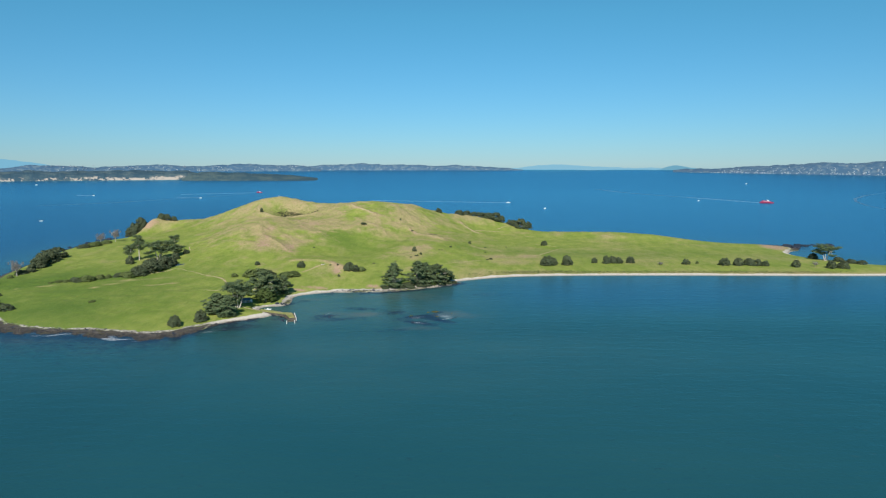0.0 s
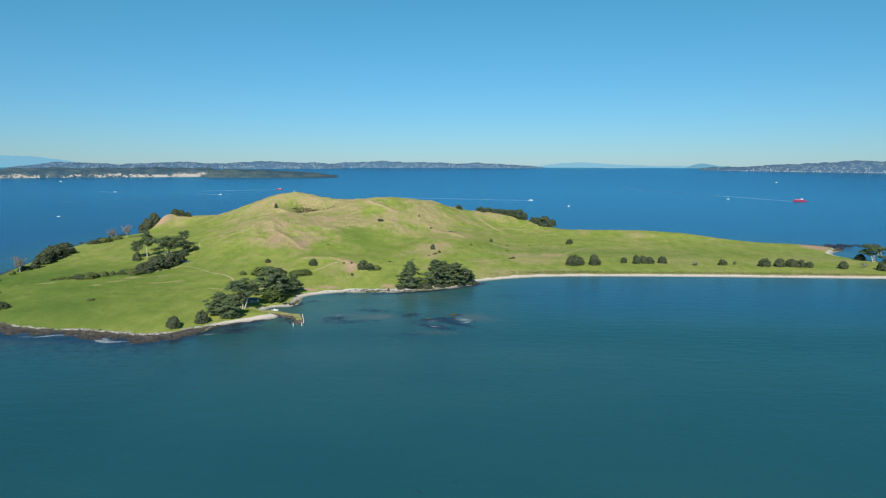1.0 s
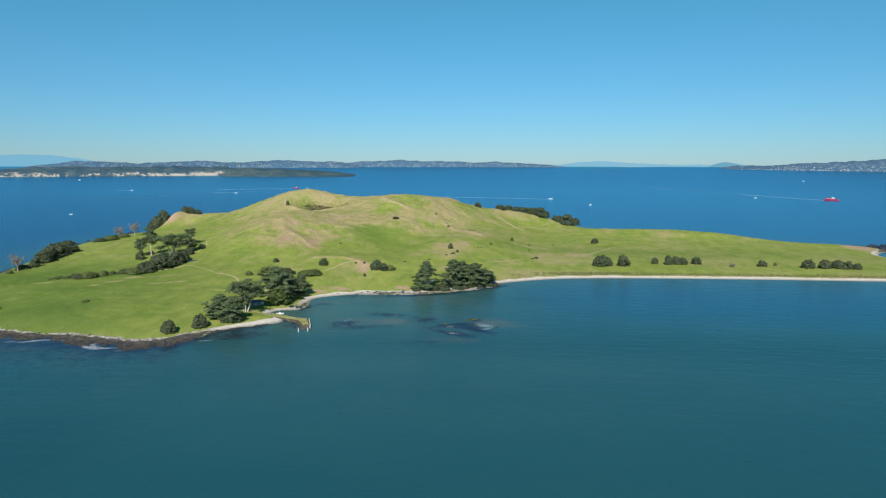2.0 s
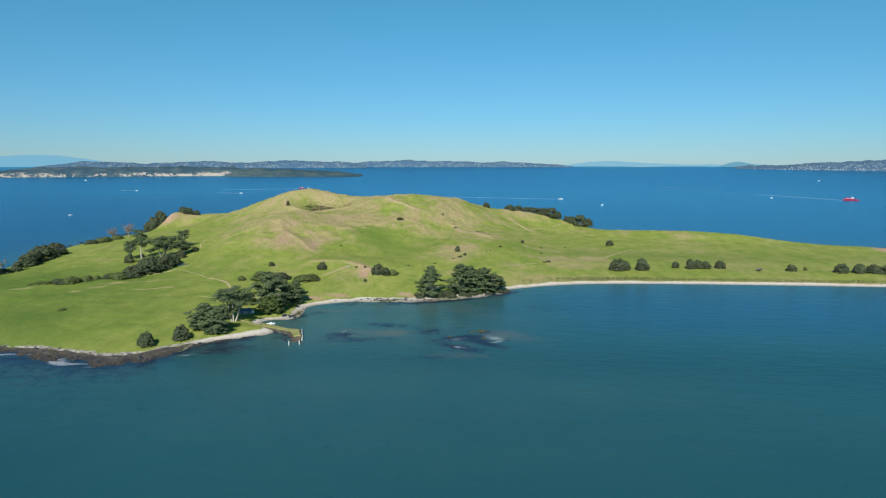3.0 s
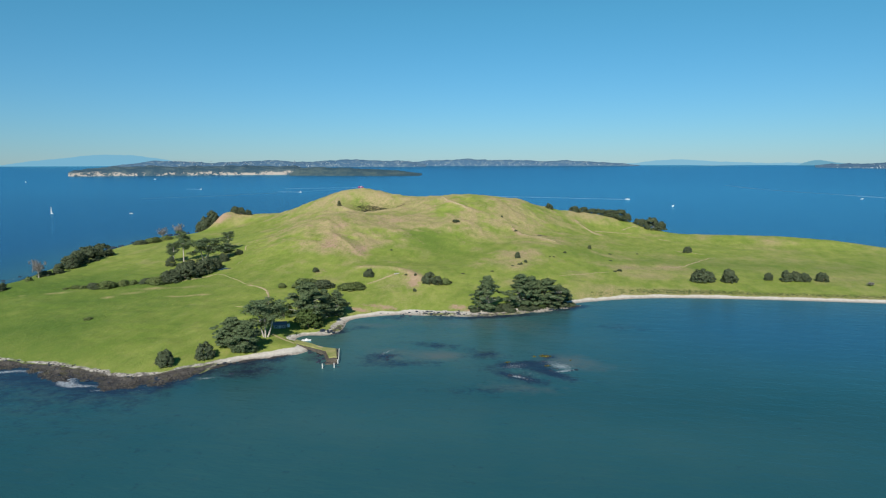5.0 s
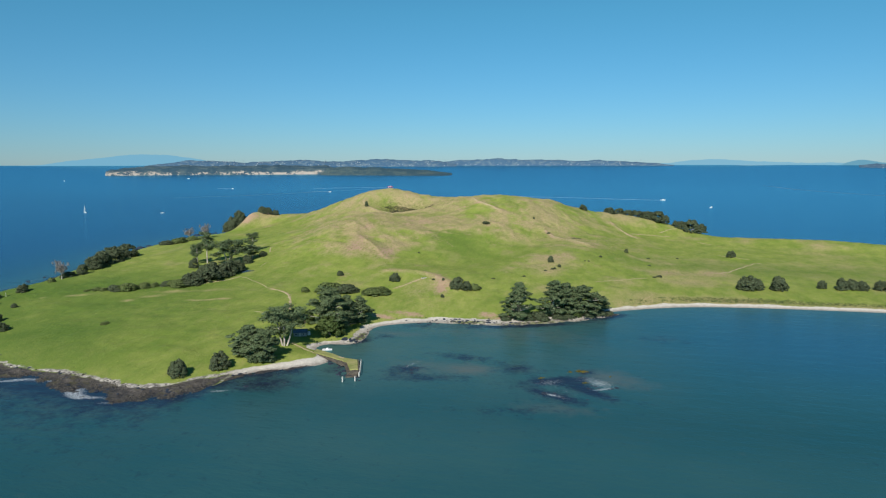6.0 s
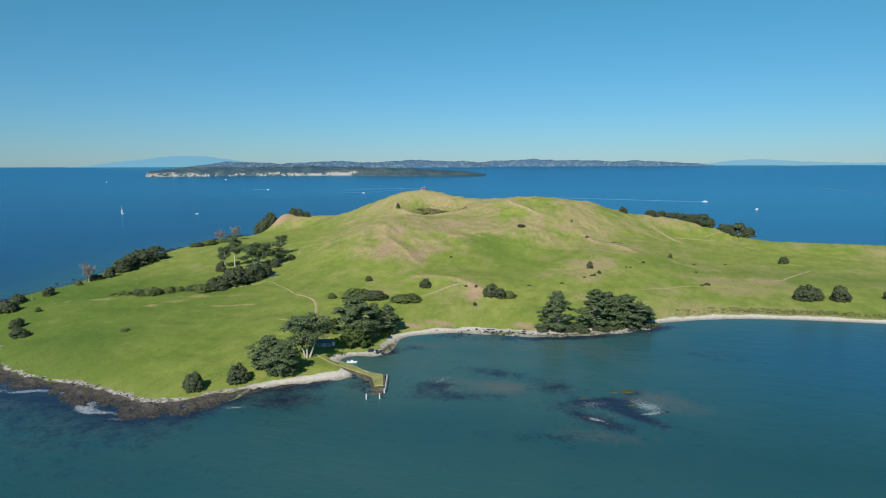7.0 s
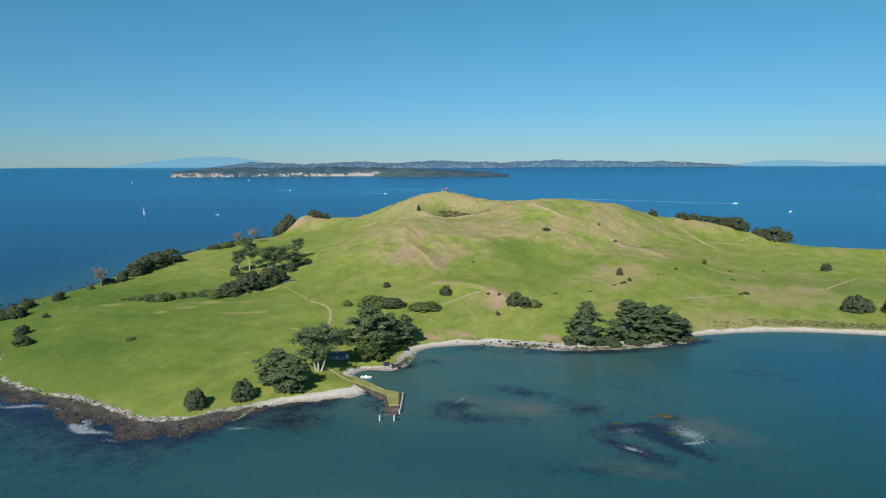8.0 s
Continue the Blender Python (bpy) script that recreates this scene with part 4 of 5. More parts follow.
BRUSH = Kind([lambda: dome_bush(74, 4, 11, BUSH, 54, 120, "shrub"), lambda: dome_bush(75, 4, 11, BUSH, 54, 120, "shrub")], 4, 11)
BARE = Kind([lambda: bare_tree(81), lambda: bare_tree(82)], 14, 11)

BRIGHT = Kind([lambda: dome_bush(66, material=GREENER)], 7, 11)

# The grove by the old jetty
ROUNDED.plant(-178.5, 462, 20, 17, "dense dark-green cypress above the shell beach", "tree", "jetty grove")
ROUNDED.plant(-169.5, 458, 17.5, 17, "dense dark-green cypress with a pale leaning limb", "tree", "jetty grove")
UMBRELLA.plant(-169.5, 483, 19, 23.5, "spreading pine with several bare pale trunks", "tree", "jetty grove")
CYPRESS.plant(-160, 521, 28, 26, "large layered dark-green cypress behind the jetty bay", "tree", "jetty grove")
CYPRESS.plant(-148, 540, 18, 18, "dark cypress leaning over the bay beach", "tree", "jetty grove")
BRIGHT.plant(-155, 510, 17, 11.5, "rounded bright-green coastal tree on the bay beach", "tree", "jetty grove")
CYPRESS.plant(-153, 531, 20, 19, "dark-green cypress behind the bay beach", "tree", "jetty grove")
BRIGHT.plant(-176, 522, 13, 8, "rounded bright-green tree behind the pines", "tree", "jetty grove")
DOME.plant(-183, 444, 10.5, 7.8, "round dark-green bush at the edge of the shell beach", "bush", "shore bushes")
DOME.plant(-196, 430, 10, 7.5, "round dark-green bush at the edge of the rocky shore", "bush", "shore bushes")

# The grove on the bay
SPIRE.plant(-56, 576, 25, 25, "tall cone-shaped dark-green cypress on the bay shore", "tree", "bay grove")
CYPRESS.plant(-35, 588, 27, 24, "dark-green cypress on the bay shore", "tree", "bay grove")
CYPRESS.plant(-18, 598, 32, 19.5, "broad dark-green cypress on the bay shore", "tree", "bay grove")
CYPRESS.plant(-25, 595, 21, 21, "dark-green cypress on the bay shore", "tree", "bay grove")
CYPRESS.plant(-8, 606, 20, 14, "small dark cypress above the beach", "tree", "bay grove")
for x, y, w, h in [(-44, 581, 12, 4.5), (-49, 575, 9, 2.4), (-40, 577, 10, 3.0), (-30, 584, 11, 3.2), (-24, 587, 8, 2.4), (-63, 571, 8, 2.2), (-12, 594, 9, 2.6), (-5, 600, 10, 3.2), (1, 605, 7, 2.0)]:
    BRUSH.plant(x, y, w, h, "grey-green shrub at the foot of the cypresses", "shrub", "bay grove")
BRIGHT.plant(-20, 590, 7, 4.5, "bright-green shrub at the foot of the cypresses", "shrub", "bay grove")

# Shrubs at the foot of the hill and on it
for x, y, w, h in [(-104, 617, 12, 8), (-98, 619, 10, 6), (-92, 622, 9, 4.3), (-192, 597, 22, 6.6), (-182, 599, 20, 6), (-209, 591, 7.4, 3.6),
                   (-159, 598, 21, 4.6), (-154, 628, 9, 6), (-201, 636, 6, 4), (-118, 823, 9, 2.4),
                   (-45, 716, 5.5, 5.4), (-37, 704, 3.3, 2.5), (21, 809, 4, 3.8), (122, 848, 10.5, 6.2), (-40, 696, 2.5, 2),
                   (-73, 868, 2.8, 2.2), (-111, 601, 3.1, 2.6), (-117, 629, 2.4, 2), (-290, 492, 6.5, 1.4), (-386, 520, 4.5, 3.0)]:
    (DOME if h > 0.55 * w else MOUND).plant(x, y, w, h, "olive-green shrub on the grassy slope", "shrub", "hill shrubs")
for x, y, w, h in [(-55.5, 842, 4, 1.6), (-3.6, 760, 3.4, 1.8), (-42, 694, 3, 1.4), (-47, 688, 2.8, 1.1), (-84, 654, 4, 0.9), (-62, 668, 3.2, 1.0), (-162, 724, 2.4, 1.4),
                   (-13.7, 734, 2.4, 1.0), (-17, 733, 2.2, 0.9), (-125, 631, 2.6, 1.3), (-98, 624, 6, 2.2), (-90, 625, 5, 1.8), (-94.7, 626, 5, 1.5), (38, 760, 3.6, 1.2),
                   (42.6, 717, 5.4, 1.6), (38.6, 714, 4, 1.1), (69, 823, 3.4, 1.1), (40, 797, 3.6, 1.2), (-30, 838, 7, 0.9), (-24, 834, 6, 0.8)]:
    BRUSH.plant(x, y, w, h, "low dark tuft of scrub on the grassy slope", "shrub", "hill shrubs")
DOME.plant(-272, 890, 5, 6, "small dark bush on the crater's rim", "bush", "hill shrubs")


def crater_scrub(x, y, rx, ry, count, seed):
    """A mat of low dark brush on the floor of the crater."""
    rng = np.random.default_rng(seed)
    a, q = rng.uniform(0, 2 * math.pi, count), np.sqrt(rng.uniform(0, 1, count))
    px, py = x + rx * q * np.cos(a) + 2 * wavy(x + a, y + q, 1, 5), y + ry * q * np.sin(a)
    size = rng.uniform(0.7, 1.6, count)
    cs = np.stack([px, py, ground_height(px, py) + 0.3 * size], 1)
    v, f, n = leaf_sheets(cs, np.stack([size * 1.3, size * 1.1, size * 0.6], 1), 30, 0.26, rng, 0.2)
    return tagged(mesh_object("scrub", v, f, HEATH, normals=n), "low grey-brown scrub on the crater's floor", "scrub", kind="stuff")


crater_scrub(-233, 905, 21, 8.5, 230, 76)
crater_scrub(-204, 905, 11, 3.0, 30, 77)

# The grove on the western field
for x, y, w, h in [(-339, 669, 10.5, 28), (-345, 664, 8.5, 19), (-352, 672, 9, 15), (-319, 712, 9.5, 18)]:
    LONE.plant(x, y, w, h, "tall pine with a bare trunk and high crown", "tree", "field grove")
UMBRELLA.plant(-318, 668, 24, 22, "spreading pine with bare trunks in the field", "tree", "field grove")
UMBRELLA.plant(-305, 684, 15, 13, "spreading pine with bare trunks in the field", "tree", "field grove")
for x, y, w, h in [(-341, 652, 9.5, 8.5), (-303, 595, 19, 8.5), (-297, 606, 21, 12), (-294, 617, 17, 9), (-294, 627, 21, 12), (-292, 638, 16, 9.5), (-300, 616, 15, 12), (-305, 604, 14, 9),
                   (-299, 668, 11, 7), (-297, 691, 8, 5)]:
    DOME.plant(x, y, w, h, "dense dark-green bush under the field pines", "bush", "field grove")
for x, y, w, h in [(-311, 588, 17, 5.5), (-349, 569, 11.5, 4.6), (-339, 571, 16, 5.2), (-333, 581, 11, 4.6), (-319, 587, 10, 4), (-364, 569, 9.5, 2.2), (-357, 568, 7, 2.6), (-344, 568, 7, 3.2), (-327, 584, 8, 3.4), (-371, 567, 6, 1.6)]:
    MOUND.plant(x, y, w, h, "low green shrub in a line across the field", "shrub", "field hedge")

# The western shore
for x, y, w, h in [(-450, 701, 23, 13), (-443, 676, 24, 14), (-436, 655, 20, 13), (-430, 640, 18, 12), (-424, 620, 11, 8), (-418, 557, 10, 5.8),
                   (-424, 538, 11.5, 6.5), (-408, 518, 14, 7.5), (-414, 513, 9, 6.5), (-367, 489, 10, 5.4), (-347, 474, 11, 5.8)]:
    DOME.plant(x, y, w, h, "dark-green coastal tree clump above the western shore", "tree", "western shore trees")
for x, y, w, h in [(-427, 609, 13, 4.4), (-425, 590, 6.5, 3.4), (-464, 802, 20, 6), (-471, 790, 17, 5), (-458, 820, 15, 5)]:
    MOUND.plant(x, y, w, h, "low dark shrub above the western shore", "shrub", "western shore shrubs")
BARE.plant(-426, 601, 11.5, 16, "pale nearly bare grey tree above the shore", "tree", "bare trees")
BARE.plant(-476, 838, 12.5, 14, "pale nearly bare grey tree above the shore", "tree", "bare trees")
BARE.plant(-461, 848, 13, 17.5, "pale nearly bare grey tree above the shore", "tree", "bare trees")
for x, y, w, h in [(-480, 943, 25, 19), (-470, 942, 20, 19), (-486, 936, 16, 14), (-476, 932, 14, 12), (-450, 965, 13, 9), (-443, 968, 15, 9), (-434, 972, 11, 7)]:
    DOME.plant(x, y, w, h, "dark tree on the dry clifftop", "tree", "clifftop trees")

# The far side of the hill
for x, y, w, h in [(-23, 992, 11, 7), (9, 1022, 16, 9), (21, 1026, 18, 9), (32, 1027, 20, 8), (44, 1027, 22, 8.5), (56, 1026, 22, 9.5), (68, 1024, 24, 12.5), (77, 1023, 16, 10), (92, 1020, 15, 8), (98, 1017, 16, 10), (108, 1012, 23, 15), (118, 1014, 18, 12)]:
    DOME.plant(x, y, w, h, "dark-green tree on the far shoulder of the hill", "tree", "far slope trees")

# The row along the beach
for x, y, w, h in [(104, 692, 17, 10), (110, 694, 12, 8.5), (126, 695, 14, 10.5), (159, 708, 7, 6.4), (173, 708, 12, 8.3), (180, 709, 11, 8),
                   (187, 709, 10, 7), (201, 713, 11, 7.7), (260, 703, 9.5, 6.3), (300, 697, 14, 8.3), (315, 697, 12, 8.3), (328, 697, 13, 7.7),
                   (336, 697, 12, 7.2), (344, 695, 9.4, 6.2), (374, 688, 10.5, 7.4), (409, 682, 12, 8.6), (422, 682, 13.5, 7.3)]:
    DOME.plant(x, y, w, h, "round dark-green tree standing in the beach meadow", "tree", "beach row")
BARE.plant(397, 691, 7, 6, "small grey bare tree in the beach meadow", "tree", "beach row")
MOUND.plant(274, 707, 4, 3.2, "small shrub in the beach meadow", "shrub", "beach row")
BARE.plant(231, 700, 8, 3.2, "low grey bare bush in the beach meadow", "shrub", "beach row")
UMBRELLA.plant(437, 741, 19, 20, "spreading dark pine at the eastern point", "tree", "eastern point trees")
for x, y, w, h in [(431, 756, 12, 7), (448, 734, 15, 5.3), (454, 720, 14, 5), (462, 715, 14, 4.6)]:
    DOME.plant(x, y, w, h, "dark shrubby tree at the eastern point", "bush", "eastern point trees")


# ---- the old jetty ----
def slab(points, z0, z1, inset=0.0, bm=None):
    """An upright prism over a footprint, its top drawn in a little."""
    bm = bm or bmesh.new()
    mid = sum((Vector(p) for p in points), Vector((0, 0))) / len(points)
    low = [bm.verts.new((*p, z0)) for p in points]
    high = [bm.verts.new((*(Vector(p) + (mid - Vector(p)).normalized() * inset), z1)) for p in points]
    for i in range(len(points)):
        j = (i + 1) % len(points)
        bm.faces.new((low[i], low[j], high[j], high[i]))
    bm.faces.new(high)
    bm.normal_update()
    return bm


def tapered_post(x, y, z0, z1, r):
    bm = bmesh.new()
    bmesh.ops.create_cone(bm, cap_ends=True, segments=8, radius1=r, radius2=r * 0.85, depth=z1 - z0, matrix=Matrix.Translation((x, y, (z0 + z1) / 2)))
    return bm


def beam(a, b, w, h):
    a, b = Vector(a), Vector(b)
    m = Matrix.Translation((a + b) / 2) @ (b - a).to_track_quat("X", "Z").to_matrix().to_4x4()
    bm = bmesh.new()
    bmesh.ops.create_cube(bm, size=1, matrix=m @ Matrix.Diagonal(((b - a).length, w, h, 1)))
    bmesh.ops.bevel(bm, geom=bm.edges[:], offset=min(w, h) * 0.2, segments=1, affect="EDGES")
    return bm


def jetty():
    root = new("jetty")
    tagged(root, "derelict stone jetty with a grassy top and bleached timber piles", "jetty")
    body = slab([(-153, 485), (-141, 479.6), (-132, 474.4), (-122.4, 472.4), (-116.4, 454.6), (-121.6, 452.6), (-127.8, 464.8), (-133.4, 468.2), (-141, 472.4), (-152, 478)], -3, 1.5, 0.7)
    bmesh.ops.subdivide_edges(body, edges=body.edges[:], cuts=5, use_grid_fill=True)
    for v in body.verts:
        if v.co.z > -2.5:
            v.co += 0.45 * noise.noise_vector(v.co * 0.6) + 0.25 * noise.noise_vector(v.co * 2.1)
    part("mole", body, CONCRETE, root, "rough stone and concrete mole")
    cap = slab([(-152, 484.2), (-140.8, 478.8), (-131.8, 473.6), (-123.2, 471.4), (-117.9, 457.4), (-121.9, 456.4), (-127.2, 466.4), (-133.2, 469.4), (-140.6, 473.6), (-151.4, 479)], 1.1, 1.95, 0.8)
    part("turf", cap, TURF, root, "grass grown over the mole")
    part("path", beam((-151, 481.5, 1.75), (-131.5, 472.2, 1.86), 1.3, 0.22), EARTH, root, "pale trodden path")
    part("step", slab([(-123, 453.4), (-117.4, 456.2), (-116.4, 452.2), (-121.8, 449.8)], -3, 0.35, 0.3), CONCRETE, root, "low rubble landing step")
    for k in range(7):
        u = k / 6
        x, y = -122.2 + 5.9 * u, 472.0 - 17.4 * u
        part("post", tapered_post(x, y, -3, 1.9 + 0.2 * (k % 3), 0.24), PILE, root)
    part("rail", beam((-122.1, 471.9, 1.95), (-116.3, 454.8, 1.95), 0.2, 0.24), PILE, root)
    part("kerb", beam((-133.6, 466.6, 1.2), (-128.6, 463.6, 0.9), 0.5, 0.6), CONCRETE, root)
    for x, y, top in ((-120.9, 444.6, 2.4), (-115.6, 446.6, 2.3), (-116.2, 453.4, 2.0)):
        part("pile", tapered_post(x, y, -4, top, 0.34), PILE, root)
    return root


TURF = plain("jetty_turf", (0.115, 0.165, 0.030), (0.33, 0.285, 0.135), 0.3, 0.9, 0.1, 0.1)
EARTH = plain("trodden_earth", (0.29, 0.23, 0.13), (0.42, 0.345, 0.22), 0.8, 0.9, 0.1)
jetty()


# ---- the hut under the pines ----
def hut(x, y, turn):
    root = new("hut")
    root.matrix_basis = pose(x, y, ground_at(x, y) - 0.1, 0, 0, turn)
    tagged(root, "small pale hut with a blue-grey roof under the pines", "hut")
    part("wall", box_bm(-3.6, 3.6, -2.4, 2.4, 0, 2.4, 0.03), BOARDS, root)
    for side in (-1, 1):
        part("roof", beam((0, side * 0.02, 3.75), (0, side * 3.0, 2.25), 7.9, 0.12), TIN, root)
        bm = bmesh.new()
        v = [bm.verts.new(p) for p in ((side * 3.6, -2.4, 2.4), (side * 3.6, 2.4, 2.4), (side * 3.6, 0, 3.6))]
        w = [bm.verts.new((p.co.x - side * 0.12, p.co.y, p.co.z)) for p in v]
        bm.faces.new(v), bm.faces.new(w)
        for i in range(3):
            bm.faces.new((v[i], v[(i + 1) % 3], w[(i + 1) % 3], w[i]))
        part("gable", bm, BOARDS, root)
    door = part("door", box_bm(-0.5, 0.5, -2.47, -2.40, 0.05, 2.05, 0.01), PILE, root, "plank door")
    part("handle", box_bm(0.32, 0.40, -2.52, -2.47, 0.95, 1.1), TINT, door)
    for wx in (-2.2, 2.0):
        win = part("window", box_bm(wx - 0.6, wx + 0.6, -2.45, -2.405, 0.95, 1.85), WHITE, root, "white-framed window")
        part("pane", box_bm(wx - 0.5, wx + 0.5, -2.47, -2.455, 1.03, 1.77), TINT, win)
    part("tank", tapered_post(4.6, 0.5, 0, 1.9, 0.9), WHITE, root, "white water tank")
    return root


hut(-170, 503, 20)


# ---- boats ----
def hull_bm(length, beam_w, height, draught=0.25):
    """A pointed hull with a raking stem and a transom; the bow looks to +x."""
    bm = bmesh.new()
    rings = []
    for k in range(9):
        u = k / 8
        half = beam_w / 2 * (1 - max(0, u - 0.45) ** 2 / 0.3025) if u < 1 else 0.02
        half = max(half, 0.02)
        sheer = height * (0.85 + 0.35 * u * u)
        x = length * (u - 0.5)
        keel = -draught * height * (1 - 0.6 * u * u)
        rings.append([bm.verts.new(p) for p in ((x, -half, sheer), (x - 0.04 * length * u, -half * 0.82, 0.1 * height), (x - 0.08 * length * u, 0, keel),
                                                (x - 0.04 * length * u, half * 0.82, 0.1 * height), (x, half, sheer))])
    for a, b in zip(rings, rings[1:]):
        for i in range(4):
            bm.faces.new((a[i], a[i + 1], b[i + 1], b[i]))
        bm.faces.new((a[4], a[0], b[0], b[4]))
    bm.faces.new(rings[0])
    bmesh.ops.recalc_face_normals(bm, faces=bm.faces[:])
    return bm


def cabin_bm(x0, x1, half, z0, z1, rake=0.25):
    bm = box_bm(x0, x1, -half, half, z0, z1)
    for v in bm.verts:
        if v.co.z > (z0 + z1) / 2:
            v.co.y *= 0.86
            v.co.x -= rake * (z1 - z0) * (1 if v.co.x > (x0 + x1) / 2 else -0.3)
    bmesh.ops.bevel(bm, geom=bm.edges[:], offset=0.06 * (z1 - z0), segments=2, affect="EDGES")
    return bm


def set_afloat(root, x, y, heading, label, category, group="", z=0.0):
    root.matrix_basis = pose(x, y, z + float(sea_height(np.array(x), np.array(y))), 0, 0, heading)
    return tagged(root, label, category, group)


def motorboat(length=9.0):
    root = new("motorboat")
    part("hull", hull_bm(length, 0.32 * length, 0.13 * length), WHITE, root)
    cabin = part("cabin", cabin_bm(-0.12 * length, 0.2 * length, 0.11 * length, 0.11 * length, 0.25 * length, 0.5), WHITE, root)
    part("windscreen", cabin_bm(-0.10 * length, 0.205 * length, 0.112 * length, 0.18 * length, 0.22 * length, 0.4), TINT, cabin)
    part("deck", box_bm(-0.46 * length, 0.25 * length, -0.12 * length, 0.12 * length, 0.10 * length, 0.115 * length), PILE, root)
    return root


def dinghy():
    root = new("dinghy")
    part("hull", hull_bm(5.4, 2.0, 0.75), WHITE, root)
    for x in (-1.5, 0.1):
        part("thwart", box_bm(x - 0.16, x + 0.16, -0.85, 0.85, 0.66, 0.72), PILE, root)
    part("outboard", box_bm(-3.0, -2.7, -0.2, 0.2, 0.2, 1.15, 0.05), TINT, root, "dark outboard motor")
    part("console", cabin_bm(-0.5, 0.6, 0.45, 0.6, 1.35, 0.3), WHITE, root)
    return root


def ferry(length):
    root = new("ferry")
    s = length / 40
    for side in (-1, 1):
        bm = hull_bm(40 * s, 3.4 * s, 2.6 * s)
        bmesh.ops.translate(bm, verts=bm.verts[:], vec=(0, side * 4.3 * s, 0))
        part("hull", bm, RED, root, "red catamaran hull")
    part("main_deck", cabin_bm(-18 * s, 15 * s, 5.6 * s, 2.2 * s, 5.0 * s, 0.8), RED, root)
    part("window_band", cabin_bm(-17 * s, 14.3 * s, 5.66 * s, 3.2 * s, 4.2 * s, 0.6), TINT, root)
    part("upper_deck", cabin_bm(-14 * s, 7 * s, 4.8 * s, 5.0 * s, 7.2 * s, 0.7), RED, root)
    part("upper_window_band", cabin_bm(-12 * s, 6.6 * s, 4.78 * s, 5.7 * s, 6.6 * s, 0.6), WHITE, root)
    part("wheelhouse", cabin_bm(1 * s, 6 * s, 2.6 * s, 7.2 * s, 9.4 * s, 0.6), WHITE, root)
    part("mast", tapered_post(0, 0, 7.2 * s, 12.5 * s, 0.18 * s), WHITE, root)
    for x in (-11, -7):
        part("funnel", box_bm((x - 0.8) * s, (x + 0.8) * s, -0.7 * s, 0.7 * s, 7.2 * s, 9 * s, 0.15 * s), RED, root)
    return root


def yacht():
    root = new("sailing_yacht")
    part("hull", hull_bm(11, 3.2, 1.2), WHITE, root)
    part("coachroof", cabin_bm(-2.2, 2.4, 1.0, 1.1, 1.75, 0.6), WHITE, root)
    mast = part("mast", tapered_post(0.6, 0, 1.2, 15.5, 0.11), PILE, root)
    part("boom", beam((0.5, 0, 2.6), (-4.4, 0.3, 2.5), 0.16, 0.16), PILE, mast)
    for name, pts in (("mainsail", ((0.45, 0, 2.8), (-4.2, 0.3, 2.7), (0.45, 0, 15.2))), ("jib", ((5.2, 0, 1.5), (0.8, 0.4, 2.2), (0.8, 0, 13.6)))):
        bm = bmesh.new()
        a, b, c = (Vector(p) for p in pts)
        rows = []
        for i in range(7):
            u = i / 6
            row = []
            for j in range(5):
                v = j / 4
                p = a.lerp(b, v).lerp(c, u)
                row.append(bm.verts.new(p + Vector((0, 0.5 * math.sin(v * math.pi) * (1 - u), 0))))
            rows.append(row)
        for r, q in zip(rows, rows[1:]):
            for j in range(4):
                bm.faces.new((r[j], r[j + 1], q[j + 1], q[j]))
        bmesh.ops.solidify(bm, geom=bm.faces[:], thickness=0.02)
        part(name, bm, WHITE, root)
    return root


def wake(points, w0, w1, seed, material=None):
    """A ragged ribbon of churned water that narrows away from the boat."""
    rng = np.random.default_rng(seed)
    pts = np.array(points, float)
    n = 60
    t = np.linspace(0, len(pts) - 1, n)
    x, y = np.interp(t, range(len(pts)), pts[:, 0]), np.interp(t, range(len(pts)), pts[:, 1])
    dx, dy = np.gradient(x), np.gradient(y)
    size = np.hypot(dx, dy)
    wid = (w0 + (w1 - w0) * t / t[-1]) * rng.uniform(0.8, 1.1, n) * np.minimum(1, (n - np.arange(n)) / 14)
    verts, faces = [], []
    for k in range(n):
        for s in (-1, 0, 1):
            px, py = x[k] - s * dy[k] / size[k] * wid[k], y[k] + s * dx[k] / size[k] * wid[k]
            verts.append((px, py, float(sea_height(np.array(px), np.array(py))) + (0.35 if s == 0 else 0.05)))
        if k:
            for i in (0, 1):
                faces.append((3 * k - 3 + i, 3 * k - 2 + i, 3 * k + 1 + i, 3 * k + i))
    return tagged(mesh_object("wake", verts, faces, material or WAKE), "white wake of a passing boat on the sea", "wake", "wakes", "stuff")


set_afloat(dinghy(), -147.5, 488.5, 12, "white open dinghy at the edge of the bay beach", "boat")
set_afloat(ferry(38), 940, 1912, -38, "red passenger ferry under way with a long wake", "ferry", "ferries")
wake([(926, 1926), (905, 1990), (855, 2140), (805, 2287)], 4.0, 5.0, 1)
wake([(822, 2237), (751, 2434), (690, 2680), (650, 2960)], 5.0, 9, 8, OLD_WAKE)
set_afloat(ferry(24), -795, 2585, 25, "red passenger ferry under way beyond the hill", "ferry", "ferries")
wake([(-810, 2578), (-860, 2545), (-960, 2480), (-1050, 2420)], 2.4, 2.6, 2)
fast = motorboat(13)
set_afloat(fast, 165, 1908, -18, "white motor launch under way with a thin wake", "boat", "motorboats")
wake([(158, 1910), (60, 1938), (-60, 1975), (-260, 2030)], 1.3, 0.8, 3)
